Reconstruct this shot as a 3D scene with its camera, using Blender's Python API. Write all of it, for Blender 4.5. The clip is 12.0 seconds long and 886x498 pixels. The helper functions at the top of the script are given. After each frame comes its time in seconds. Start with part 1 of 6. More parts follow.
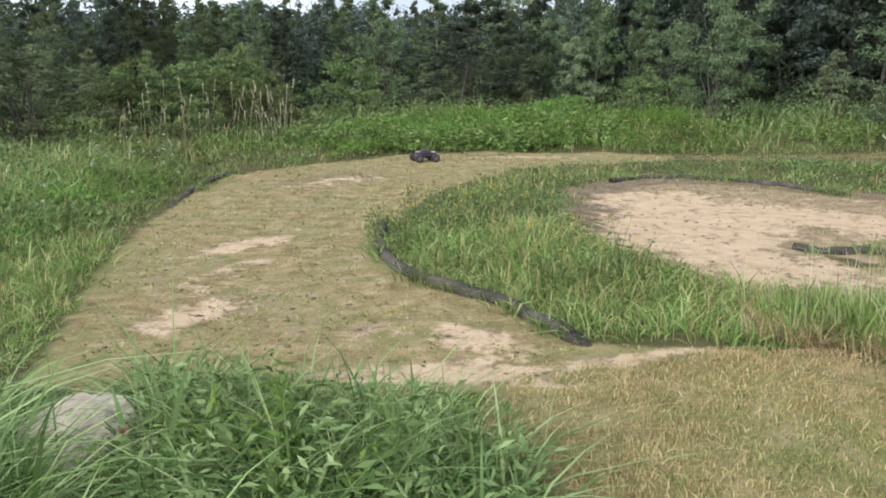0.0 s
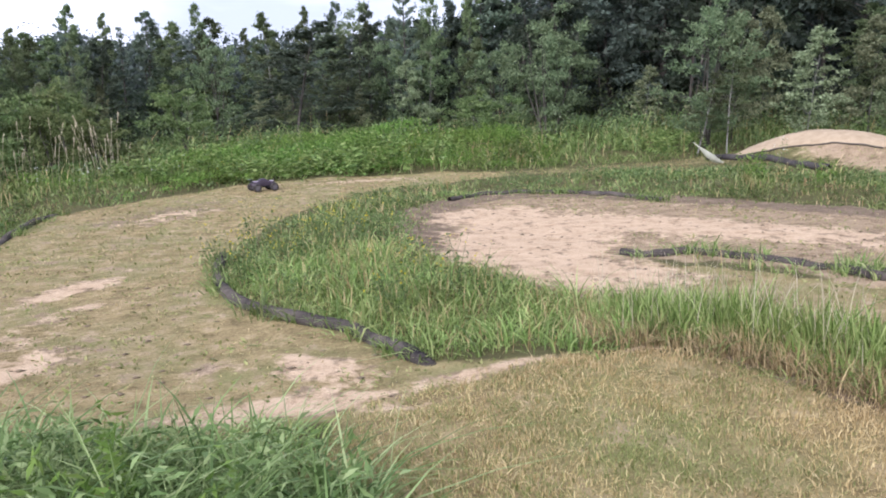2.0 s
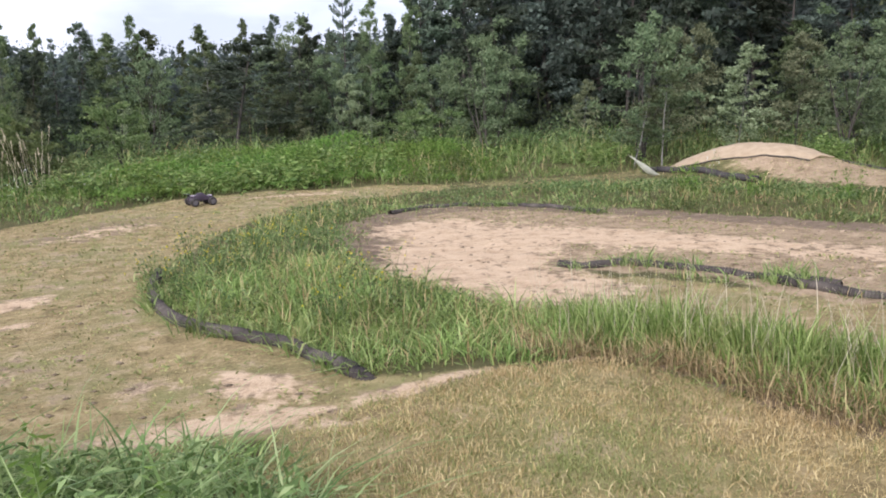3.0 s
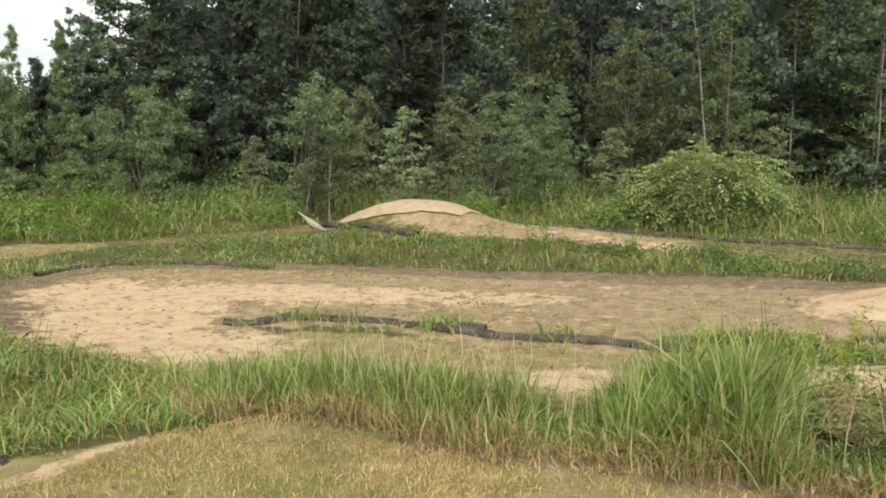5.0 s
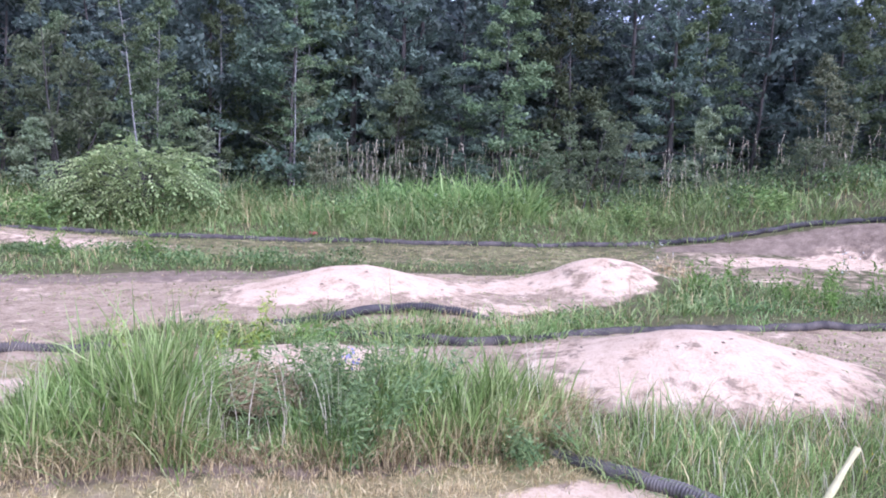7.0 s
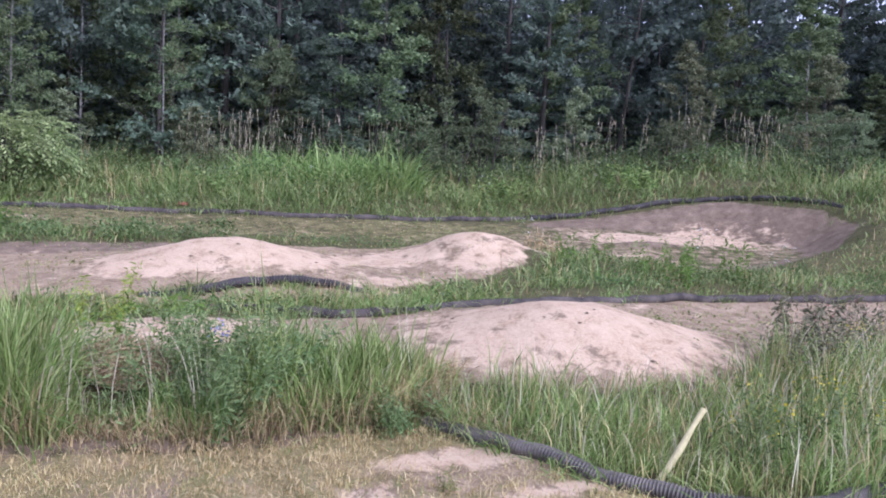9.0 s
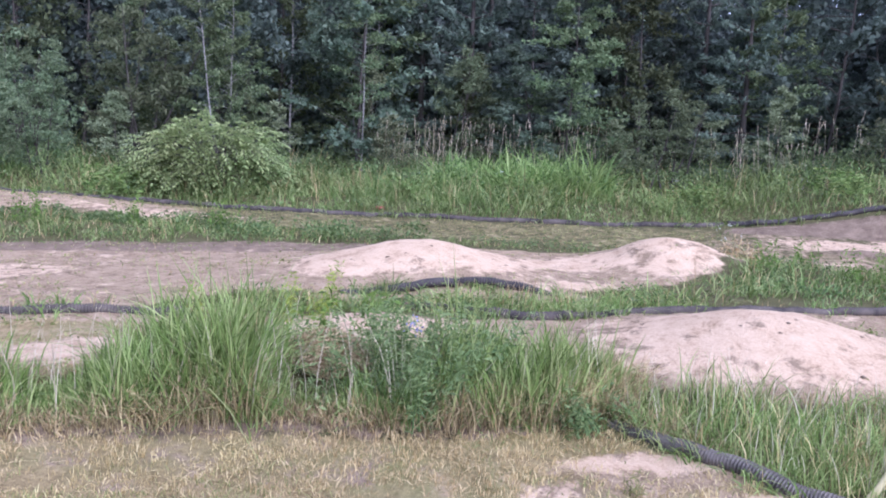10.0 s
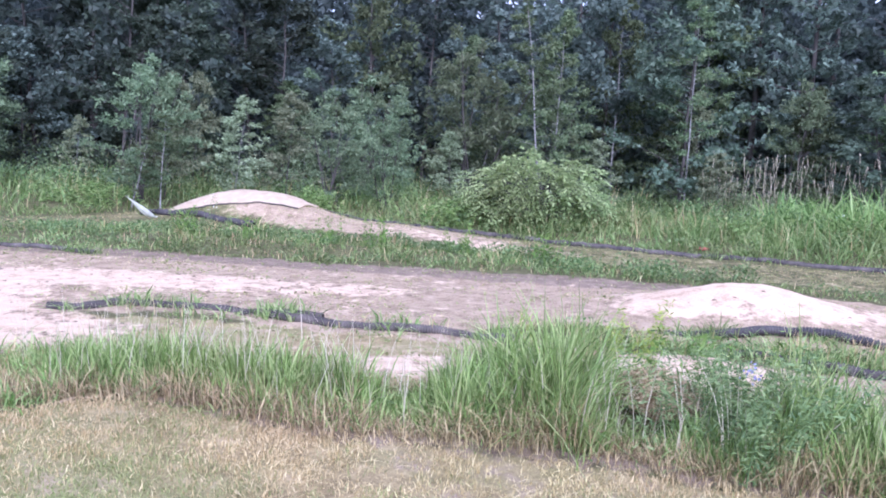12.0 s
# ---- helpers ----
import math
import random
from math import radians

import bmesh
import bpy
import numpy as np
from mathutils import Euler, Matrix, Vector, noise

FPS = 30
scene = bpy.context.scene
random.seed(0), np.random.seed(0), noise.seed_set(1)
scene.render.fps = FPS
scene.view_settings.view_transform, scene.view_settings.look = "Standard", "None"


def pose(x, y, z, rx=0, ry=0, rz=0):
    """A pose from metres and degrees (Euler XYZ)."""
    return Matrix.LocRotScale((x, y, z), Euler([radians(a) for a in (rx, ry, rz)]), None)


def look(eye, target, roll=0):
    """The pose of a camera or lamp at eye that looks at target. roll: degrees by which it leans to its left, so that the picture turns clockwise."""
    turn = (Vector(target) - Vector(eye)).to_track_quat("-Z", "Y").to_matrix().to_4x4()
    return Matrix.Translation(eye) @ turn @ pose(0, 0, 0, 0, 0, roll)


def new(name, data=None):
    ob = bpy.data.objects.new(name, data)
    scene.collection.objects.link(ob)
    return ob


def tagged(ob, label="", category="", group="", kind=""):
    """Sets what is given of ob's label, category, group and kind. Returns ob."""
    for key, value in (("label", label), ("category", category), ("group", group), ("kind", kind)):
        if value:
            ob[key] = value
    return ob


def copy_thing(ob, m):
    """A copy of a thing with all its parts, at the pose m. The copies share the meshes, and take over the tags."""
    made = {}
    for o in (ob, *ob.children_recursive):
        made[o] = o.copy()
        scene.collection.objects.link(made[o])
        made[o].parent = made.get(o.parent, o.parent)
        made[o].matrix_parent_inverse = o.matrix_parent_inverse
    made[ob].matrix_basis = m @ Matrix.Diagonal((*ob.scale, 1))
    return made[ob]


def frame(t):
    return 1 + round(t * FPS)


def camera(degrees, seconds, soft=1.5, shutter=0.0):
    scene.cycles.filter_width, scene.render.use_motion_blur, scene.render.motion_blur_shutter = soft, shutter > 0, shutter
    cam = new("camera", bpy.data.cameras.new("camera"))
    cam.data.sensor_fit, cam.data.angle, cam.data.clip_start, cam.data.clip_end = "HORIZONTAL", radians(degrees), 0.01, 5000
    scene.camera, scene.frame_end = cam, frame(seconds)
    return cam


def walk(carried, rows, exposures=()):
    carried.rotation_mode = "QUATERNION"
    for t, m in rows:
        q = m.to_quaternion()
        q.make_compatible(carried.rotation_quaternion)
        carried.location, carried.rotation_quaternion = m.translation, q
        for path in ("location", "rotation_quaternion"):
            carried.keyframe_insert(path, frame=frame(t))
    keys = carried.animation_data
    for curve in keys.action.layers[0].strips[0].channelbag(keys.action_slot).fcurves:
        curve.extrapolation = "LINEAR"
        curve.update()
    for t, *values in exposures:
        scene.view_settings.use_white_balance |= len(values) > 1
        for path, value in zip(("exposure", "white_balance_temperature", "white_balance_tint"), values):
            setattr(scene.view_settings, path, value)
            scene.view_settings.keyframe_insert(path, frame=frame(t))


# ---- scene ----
cam = camera(55.67, 12.0, soft=1.9, shutter=0.0)
ROWS = [
    (0.0, 0.0, 0.0, 1.7, 78.0, 0.0, 0.0),
    (0.5, 0.009, 0.005, 1.705, 77.52, 0.08, -2.24),
    (1.0, 0.03, -0.004, 1.709, 78.4, 1.13, -3.63),
    (1.5, 0.056, -0.011, 1.712, 79.28, 1.92, -8.07),
    (2.0, 0.073, -0.013, 1.713, 79.37, 2.03, -10.85),
    (2.5, 0.096, -0.028, 1.718, 79.58, 1.78, -12.77),
    (2.7, 0.099, -0.031, 1.719, 79.79, 1.84, -13.70),
    (4.3, 0.135, -0.054, 1.724, 82.05, 1.22, -22.96),
    (4.5, 0.14, -0.061, 1.725, 82.55, 1.0, -26.2),
    (5.0, 0.183, -0.103, 1.731, 83.41, 0.46, -36.68),
    (5.5, 0.214, -0.148, 1.734, 84.54, 0.08, -48.33),
    (6.0, 0.233, -0.194, 1.732, 84.9, 0.49, -55.87),
    (6.5, 0.238, -0.244, 1.728, 83.97, -0.37, -64.86),
    (7.0, 0.222, -0.292, 1.724, 83.65, -1.93, -73.46),
    (7.2, 0.221, -0.304, 1.723, 83.9, -2.4, -76.34),
    (8.8, 0.205, -0.318, 1.720, 83.1, -3.54, -83.7),
    (9.0, 0.188, -0.322, 1.716, 82.27, -3.44, -81.76),
    (9.5, 0.147, -0.332, 1.708, 81.31, -2.82, -74.29),
    (10.0, 0.107, -0.335, 1.702, 81.98, -2.59, -68.93),
    (10.5, 0.075, -0.338, 1.698, 83.1, -1.69, -65.58),
    (11.0, 0.052, -0.328, 1.697, 83.43, -1.31, -63.19),
    (11.5, 0.023, -0.296, 1.695, 83.59, -1.74, -56.01),
    (12.0, -0.016, -0.251, 1.687, 83.54, -2.89, -47.66),
]
EXPOSURES = [(0.0, 0.84, 6000, 8), (0.5, 1.06, 5850, 13), (1.0, 1.16, 5550, 19), (1.5, 1.07, 5700, 20), (2.7, 0.92, 5800, 20), (4.3, 0.86, 7200, 5), (5.2, 0.86, 7100, 9), (5.6, 1.06, 5450, 22), (6.2, 1.31, 4950, 32), (7.2, 1.39, 4950, 35), (8.8, 0.95, 5200, 32), (9.3, 0.97, 5150, 32), (10.0, 1.13, 5050, 32), (11.0, 1.27, 4950, 33), (12.0, 1.50, 4850, 33)]
walk(cam, [(t, pose(*p)) for t, *p in ROWS], EXPOSURES)
# ---- world, sun ----
world = bpy.data.worlds.new("overcast_sky")
scene.world = world
world.use_nodes = True
wn, wl = world.node_tree.nodes, world.node_tree.links
wn.clear()
w_out = wn.new("ShaderNodeOutputWorld")
w_bg = wn.new("ShaderNodeBackground")
w_sky = wn.new("ShaderNodeTexSky")
w_sky.sky_type, w_sky.sun_disc = "NISHITA", False
w_sky.sun_elevation, w_sky.sun_rotation = radians(34), radians(215)
w_dim = wn.new("ShaderNodeVectorMath")
w_dim.operation = "SCALE"
w_dim.inputs["Scale"].default_value = 0.1
w_co = wn.new("ShaderNodeTexCoord")
w_map = wn.new("ShaderNodeMapping")
w_map.inputs["Scale"].default_value = (1.0, 1.0, 3.0)
w_noise = wn.new("ShaderNodeTexNoise")
w_noise.inputs["Scale"].default_value, w_noise.inputs["Detail"].default_value = 2.6, 5
w_ramp = wn.new("ShaderNodeValToRGB")
w_ramp.color_ramp.elements[0].position, w_ramp.color_ramp.elements[1].position = 0.38, 0.70
w_ramp.color_ramp.elements[0].color = (0.47, 0.495, 0.545, 1)
w_ramp.color_ramp.elements[1].color = (0.98, 1.0, 1.03, 1)
w_mix = wn.new("ShaderNodeMix")
w_mix.data_type = "RGBA"
w_mix.inputs["Factor"].default_value = 0.88
wl.new(w_sky.outputs["Color"], w_dim.inputs[0])
wl.new(w_co.outputs["Generated"], w_map.inputs["Vector"])
wl.new(w_map.outputs["Vector"], w_noise.inputs["Vector"])
wl.new(w_noise.outputs["Fac"], w_ramp.inputs["Fac"])
wl.new(w_dim.outputs["Vector"], w_mix.inputs["A"])
wl.new(w_ramp.outputs["Color"], w_mix.inputs["B"])
wl.new(w_mix.outputs["Result"], w_bg.inputs["Color"])
w_bg.inputs["Strength"].default_value = 0.95
wl.new(w_bg.outputs["Background"], w_out.inputs["Surface"])

sun = new("sun", bpy.data.lights.new("sun", "SUN"))
sun.data.energy, sun.data.angle, sun.data.color = 2.5, radians(40), (1.0, 0.95, 0.87)
sun.matrix_world = look((-10, -14, 11.5), (0, 0, 0))


# ---- materials ----
def material(name):
    m = bpy.data.materials.new(name)
    m.use_nodes = True
    n, l = m.node_tree.nodes, m.node_tree.links
    return m, n, l, n["Principled BSDF"]


def ramp(n, l, source, stops):
    r = n.new("ShaderNodeValToRGB")
    e = r.color_ramp.elements
    while len(e) < len(stops):
        e.new(0.5)
    for k, (p, c) in zip(e, stops):
        k.position, k.color = p, (*c, 1)
    l.new(source, r.inputs["Fac"])
    return r.outputs["Color"]


def noise_node(n, l, scale, detail=4, rough=0.6, stretch=None):
    co = n.new("ShaderNodeTexCoord")
    t = n.new("ShaderNodeTexNoise")
    t.inputs["Scale"].default_value, t.inputs["Detail"].default_value = scale, detail
    t.inputs["Roughness"].default_value = rough
    if stretch:
        m = n.new("ShaderNodeMapping")
        m.inputs["Scale"].default_value = stretch
        l.new(co.outputs["Object"], m.inputs["Vector"])
        l.new(m.outputs["Vector"], t.inputs["Vector"])
    else:
        l.new(co.outputs["Object"], t.inputs["Vector"])
    return t.outputs["Fac"]


def mathn(n, l, op, a, b=None, clamp=False):
    k = n.new("ShaderNodeMath")
    k.operation, k.use_clamp = op, clamp
    for i, v in enumerate((a, b)):
        if v is None:
            continue
        if isinstance(v, (int, float)):
            k.inputs[i].default_value = v
        else:
            l.new(v, k.inputs[i])
    return k.outputs["Value"]


def mixc(n, l, fac, a, b, mode="MIX"):
    k = n.new("ShaderNodeMix")
    k.data_type, k.blend_type = "RGBA", mode
    for key, v in (("Factor", fac), ("A", a), ("B", b)):
        s = k.inputs[key] if key == "Factor" else [i for i in k.inputs if i.name == key and i.type == "RGBA"][0]
        if isinstance(v, (int, float)):
            s.default_value = v
        elif isinstance(v, tuple):
            s.default_value = (*v, 1)
        else:
            l.new(v, s)
    return [o for o in k.outputs if o.type == "RGBA"][0]


def bump(n, l, b, height, strength, distance):
    k = n.new("ShaderNodeBump")
    k.inputs["Strength"].default_value, k.inputs["Distance"].default_value = strength, distance
    l.new(height, k.inputs["Height"])
    l.new(k.outputs["Normal"], b.inputs["Normal"])


def leaf_material(name, dark, mid, light, translucent=0.25, rough=0.55, gloss=0.3, apart=0.0, vary=1.0, patch=1.3):
    """Leaves and blades: each one its own shade of the range, and light coming through."""
    m, n, l, b = material(name)
    geo, inf = n.new("ShaderNodeNewGeometry"), n.new("ShaderNodeObjectInfo")
    c = ramp(n, l, geo.outputs["Random Per Island"], ((0.0, dark), (0.5, mid), (1.0, light)))
    hsv = n.new("ShaderNodeHueSaturation")
    near, wide = noise_node(n, l, patch, 3), noise_node(n, l, patch * 0.25, 3)
    v = mathn(n, l, "ADD", mathn(n, l, "MULTIPLY", near, 0.5), mathn(n, l, "MULTIPLY", wide, 0.5))
    v = mathn(n, l, "MULTIPLY", mathn(n, l, "SUBTRACT", v, 0.5), vary)
    l.new(mathn(n, l, "ADD", mathn(n, l, "ADD", v, mathn(n, l, "MULTIPLY", inf.outputs["Random"], apart)), 1.0 - 0.5 * apart), hsv.inputs["Value"])
    hue = mathn(n, l, "ADD", mathn(n, l, "MULTIPLY", inf.outputs["Random"], 0.05 * (apart > 0)), mathn(n, l, "MULTIPLY", wide, 0.09))
    l.new(mathn(n, l, "ADD", hue, 0.455 - 0.025 * (apart > 0)), hsv.inputs["Hue"])
    l.new(c, hsv.inputs["Color"])
    l.new(hsv.outputs["Color"], b.inputs["Base Color"])
    b.inputs["Roughness"].default_value = rough
    b.inputs["Specular IOR Level"].default_value = gloss
    tr = n.new("ShaderNodeBsdfTranslucent")
    l.new(hsv.outputs["Color"], tr.inputs["Color"])
    mx = n.new("ShaderNodeMixShader")
    mx.inputs["Fac"].default_value = translucent
    l.new(b.outputs["BSDF"], mx.inputs[1])
    l.new(tr.outputs["BSDF"], mx.inputs[2])
    l.new(mx.outputs["Shader"], n["Material Output"].inputs["Surface"])
    return m


def plain_material(name, lo, hi, scale, rough=0.7, bump_scale=0.0, bump_m=0.002, stretch=None, gloss=0.4):
    m, n, l, b = material(name)
    a = noise_node(n, l, scale, 5, 0.65, stretch)
    l.new(ramp(n, l, a, ((0.3, lo), (0.7, hi))), b.inputs["Base Color"])
    b.inputs["Roughness"].default_value = rough
    b.inputs["Specular IOR Level"].default_value = gloss
    if bump_scale:
        bump(n, l, b, noise_node(n, l, bump_scale, 5, 0.6, stretch), 0.8, bump_m)
    return m


def ground_material():
    m, n, l, b = material("track_ground")
    at = n.new("ShaderNodeAttribute")
    at.attribute_name = "cover"
    sep = n.new("ShaderNodeSeparateColor")
    l.new(at.outputs["Color"], sep.inputs["Color"])
    big = noise_node(n, l, 0.9, 5, 0.6)
    mid = noise_node(n, l, 4.5, 6, 0.65)
    fine = noise_node(n, l, 38.0, 5, 0.7)
    grit = noise_node(n, l, 160.0, 3, 0.6)
    mixed = mathn(n, l, "ADD", mathn(n, l, "MULTIPLY", mid, 0.55), mathn(n, l, "MULTIPLY", fine, 0.45))
    soil = ramp(n, l, mixed, ((0.3, (0.055, 0.045, 0.024)), (0.5, (0.10, 0.095, 0.04)), (0.7, (0.16, 0.14, 0.06))))
    lawn = ramp(n, l, mixed, ((0.36, (0.13, 0.098, 0.046)), (0.5, (0.29, 0.225, 0.112)), (0.64, (0.45, 0.355, 0.19))))
    lawn = mixc(n, l, ramp(n, l, big, ((0.44, (0, 0, 0)), (0.62, (0.65, 0.65, 0.65)))), lawn, (0.22, 0.225, 0.088))
    dirt = ramp(n, l, mixed, ((0.36, (0.16, 0.115, 0.07)), (0.5, (0.33, 0.245, 0.155)), (0.64, (0.47, 0.36, 0.245))))
    sand = ramp(n, l, mixed, ((0.36, (0.31, 0.215, 0.13)), (0.46, (0.51, 0.372, 0.244)), (0.6, (0.61, 0.466, 0.318))))
    fleck = mathn(n, l, "SUBTRACT", noise_node(n, l, 3.6, 6, 0.75), mathn(n, l, "MULTIPLY", sep.outputs["Red"], 0.27))
    sand = mixc(n, l, ramp(n, l, fleck, ((0.35, (0, 0, 0)), (0.43, (0.8, 0.8, 0.8)))), sand, (0.18, 0.132, 0.085))
    dark_soil = ramp(n, l, mixed, ((0.34, (0.11, 0.079, 0.054)), (0.5, (0.20, 0.148, 0.103)), (0.66, (0.32, 0.245, 0.175))))
    wob = mathn(n, l, "SUBTRACT", mathn(n, l, "ADD", mathn(n, l, "MULTIPLY", big, 0.5), mathn(n, l, "MULTIPLY", mid, 0.7)), 0.6)

    def edge(channel, spread=1.3):
        s = mathn(n, l, "ADD", channel, mathn(n, l, "MULTIPLY", wob, spread))
        return ramp(n, l, s, ((0.40, (0, 0, 0)), (0.58, (1, 1, 1))))

    c = mixc(n, l, edge(sep.outputs["Blue"], 0.7), soil, lawn)
    c = mixc(n, l, edge(sep.outputs["Green"], 1.0), c, dirt)
    c = mixc(n, l, edge(at.outputs["Alpha"], 1.1), c, dark_soil)
    c = mixc(n, l, edge(sep.outputs["Red"], 1.7), c, sand)
    l.new(c, b.inputs["Base Color"])
    b.inputs["Roughness"].default_value = 0.95
    b.inputs["Specular IOR Level"].default_value = 0.15
    h = mathn(n, l, "ADD", mathn(n, l, "MULTIPLY", mid, 1.6), mathn(n, l, "ADD", fine, mathn(n, l, "MULTIPLY", grit, 0.35)))
    bump(n, l, b, h, 0.8, 0.028)
    return m


MAT_GROUND = ground_material()
MAT_TALL = leaf_material("tall_green_grass", (0.095, 0.155, 0.034), (0.22, 0.315, 0.084), (0.45, 0.525, 0.205), 0.45, vary=2.1, patch=3.2)
MAT_DEEP = leaf_material("deep_green_grass", (0.08, 0.145, 0.042), (0.19, 0.285, 0.09), (0.43, 0.51, 0.24), 0.38)
MAT_MEADOW = leaf_material("meadow_grass", (0.085, 0.135, 0.032), (0.175, 0.25, 0.070), (0.35, 0.39, 0.16), 0.35, vary=2.4)
MAT_STRAW = leaf_material("dry_straw_grass", (0.27, 0.195, 0.085), (0.46, 0.352, 0.17), (0.67, 0.545, 0.30), 0.3, 0.7)
MAT_THATCH = leaf_material("brown_thatch", (0.13, 0.098, 0.048), (0.28, 0.215, 0.11), (0.48, 0.39, 0.21), 0.25, 0.75)
MAT_HAY = leaf_material("matted_hay", (0.17, 0.13, 0.065), (0.36, 0.28, 0.15), (0.54, 0.445, 0.26), 0.2, 0.8)
MAT_LUSH = leaf_material("lush_meadow_grass", (0.075, 0.135, 0.032), (0.20, 0.315, 0.082), (0.40, 0.49, 0.18), 0.42)
MAT_MOWN = leaf_material("mown_green_grass", (0.12, 0.145, 0.042), (0.22, 0.24, 0.078), (0.37, 0.36, 0.15), 0.3, 0.65)
MAT_PLUME = leaf_material("dry_seed_plume", (0.36, 0.31, 0.21), (0.52, 0.455, 0.32), (0.68, 0.61, 0.46), 0.3, 0.8)
MAT_BIRCH = leaf_material("birch_leaf", (0.078, 0.107, 0.050), (0.125, 0.163, 0.077), (0.208, 0.248, 0.128), 0.42, 0.65, 0.08, 1.0)
# alder, inner wood and spruce leaves get extra blue to imitate haze
MAT_ALDER = leaf_material("alder_leaf", (0.060, 0.085, 0.055), (0.095, 0.127, 0.084), (0.150, 0.181, 0.125), 0.40, 0.65, 0.08, 1.1)
MAT_INNER = leaf_material("inner_alder_leaf", (0.065, 0.088, 0.070), (0.100, 0.130, 0.103), (0.153, 0.184, 0.148), 0.40, 0.65, 0.06, 1.1)
# darker copy of the forest leaf, the wood's inner shade put into its colour
MAT_SHADE = leaf_material("shaded_wood_leaf", (0.055, 0.073, 0.066), (0.09, 0.113, 0.102), (0.138, 0.162, 0.146), 0.3, 0.65, 0.06)
MAT_SPRUCE = leaf_material("spruce_needle", (0.080, 0.112, 0.082), (0.120, 0.160, 0.118), (0.172, 0.212, 0.156), 0.34, 0.65, 0.10, 0.9)
MAT_WILLOW = leaf_material("willow_leaf", (0.095, 0.127, 0.065), (0.14, 0.18, 0.092), (0.225, 0.268, 0.148), 0.42, 0.65, 0.10, 0.6)
MAT_ELDER = leaf_material("elder_leaf", (0.17, 0.235, 0.085), (0.275, 0.345, 0.135), (0.43, 0.49, 0.215), 0.40, 0.6, 0.12, vary=1.3)
MAT_WEED = leaf_material("weed_leaf", (0.06, 0.105, 0.03), (0.115, 0.175, 0.055), (0.22, 0.28, 0.11), 0.32, vary=1.8)
MAT_VETCH = leaf_material("vetch_leaf", (0.085, 0.142, 0.048), (0.158, 0.235, 0.082), (0.275, 0.36, 0.145), 0.40)
MAT_NETTLE = leaf_material("nettle_leaf", (0.095, 0.17, 0.034), (0.155, 0.262, 0.055), (0.24, 0.345, 0.09), 0.42, 0.65, 0.1, vary=2.0)
MAT_MUGWORT = leaf_material("mugwort_leaf", (0.09, 0.095, 0.05), (0.15, 0.15, 0.085), (0.25, 0.225, 0.14), 0.3)
MAT_LIME = leaf_material("lime_weed_leaf", (0.16, 0.24, 0.03), (0.26, 0.34, 0.05), (0.38, 0.44, 0.09), 0.35)
MAT_HERB = leaf_material("rank_herb_leaf", (0.10, 0.17, 0.05), (0.19, 0.285, 0.095), (0.36, 0.45, 0.20), 0.40, vary=1.8)
MAT_SHRUB = leaf_material("shrub_leaf", (0.085, 0.125, 0.045), (0.14, 0.19, 0.07), (0.23, 0.28, 0.12), 0.42, 0.65, 0.1, 0.5)
MAT_BARK = plain_material("grey_bark", (0.035, 0.030, 0.026), (0.10, 0.088, 0.074), 9, 0.9, 40, 0.006, (1, 1, 0.25))
# brighter copy of the birch leaf, sunlight put into its colour
MAT_SAPLING = leaf_material("sunlit_sapling_leaf", (0.135, 0.165, 0.088), (0.21, 0.245, 0.135), (0.35, 0.385, 0.23), 0.42, 0.65, 0.10, 0.6)
MAT_PALEBARK = plain_material("pale_birch_bark", (0.10, 0.095, 0.085), (0.34, 0.325, 0.295), 7, 0.8, 30, 0.003, (1, 1, 2.2))
MAT_WHITEBARK = plain_material("birch_bark", (0.09, 0.085, 0.075), (0.32, 0.31, 0.28), 7, 0.8, 30, 0.003, (1, 1, 2.2))
MAT_PIPE = plain_material("black_drain_pipe", (0.016, 0.015, 0.017), (0.095, 0.085, 0.08), 3.2, 0.65, 60, 0.001, gloss=0.15)
MAT_PIPEGREY = plain_material("worn_grey_drain_pipe", (0.034, 0.031, 0.029), (0.17, 0.148, 0.125), 4.0, 0.55, 60, 0.001, gloss=0.35)
MAT_PIPEDUST = plain_material("dusty_drain_pipe", (0.022, 0.020, 0.022), (0.13, 0.112, 0.095), 5, 0.8, 60, 0.001, gloss=0.12)
MAT_MAT = plain_material("sun_bleached_carpet", (0.30, 0.225, 0.14), (0.43, 0.335, 0.225), 6, 0.95, 120, 0.003)
MAT_MATEDGE = plain_material("dark_carpet_edge", (0.03, 0.027, 0.024), (0.09, 0.075, 0.06), 12, 0.95)
MAT_LINER = plain_material("bleached_liner", (0.38, 0.38, 0.29), (0.60, 0.60, 0.48), 8, 0.7, 40, 0.002)
MAT_ROCK = plain_material("pale_limestone", (0.52, 0.40, 0.33), (0.80, 0.68, 0.58), 7, 0.9, 22, 0.012)
MAT_CLOD = plain_material("soil_clod", (0.10, 0.075, 0.05), (0.24, 0.18, 0.12), 14, 0.95, 50, 0.004)
MAT_WOOD = plain_material("weathered_wood", (0.27, 0.24, 0.11), (0.52, 0.47, 0.26), 18, 0.85, 60, 0.002, (1, 1, 0.2))
MAT_REDSCRAP = plain_material("faded_red_cloth", (0.26, 0.06, 0.05), (0.38, 0.10, 0.08), 12, 0.85, 40, 0.003)
MAT_YELLOW = leaf_material("yellow_petal", (0.50, 0.42, 0.02), (0.62, 0.52, 0.03), (0.72, 0.62, 0.10), 0.3, 0.6)
MAT_WHITEFL = leaf_material("white_petal", (0.55, 0.57, 0.50), (0.68, 0.70, 0.64), (0.80, 0.80, 0.76), 0.3, 0.6)
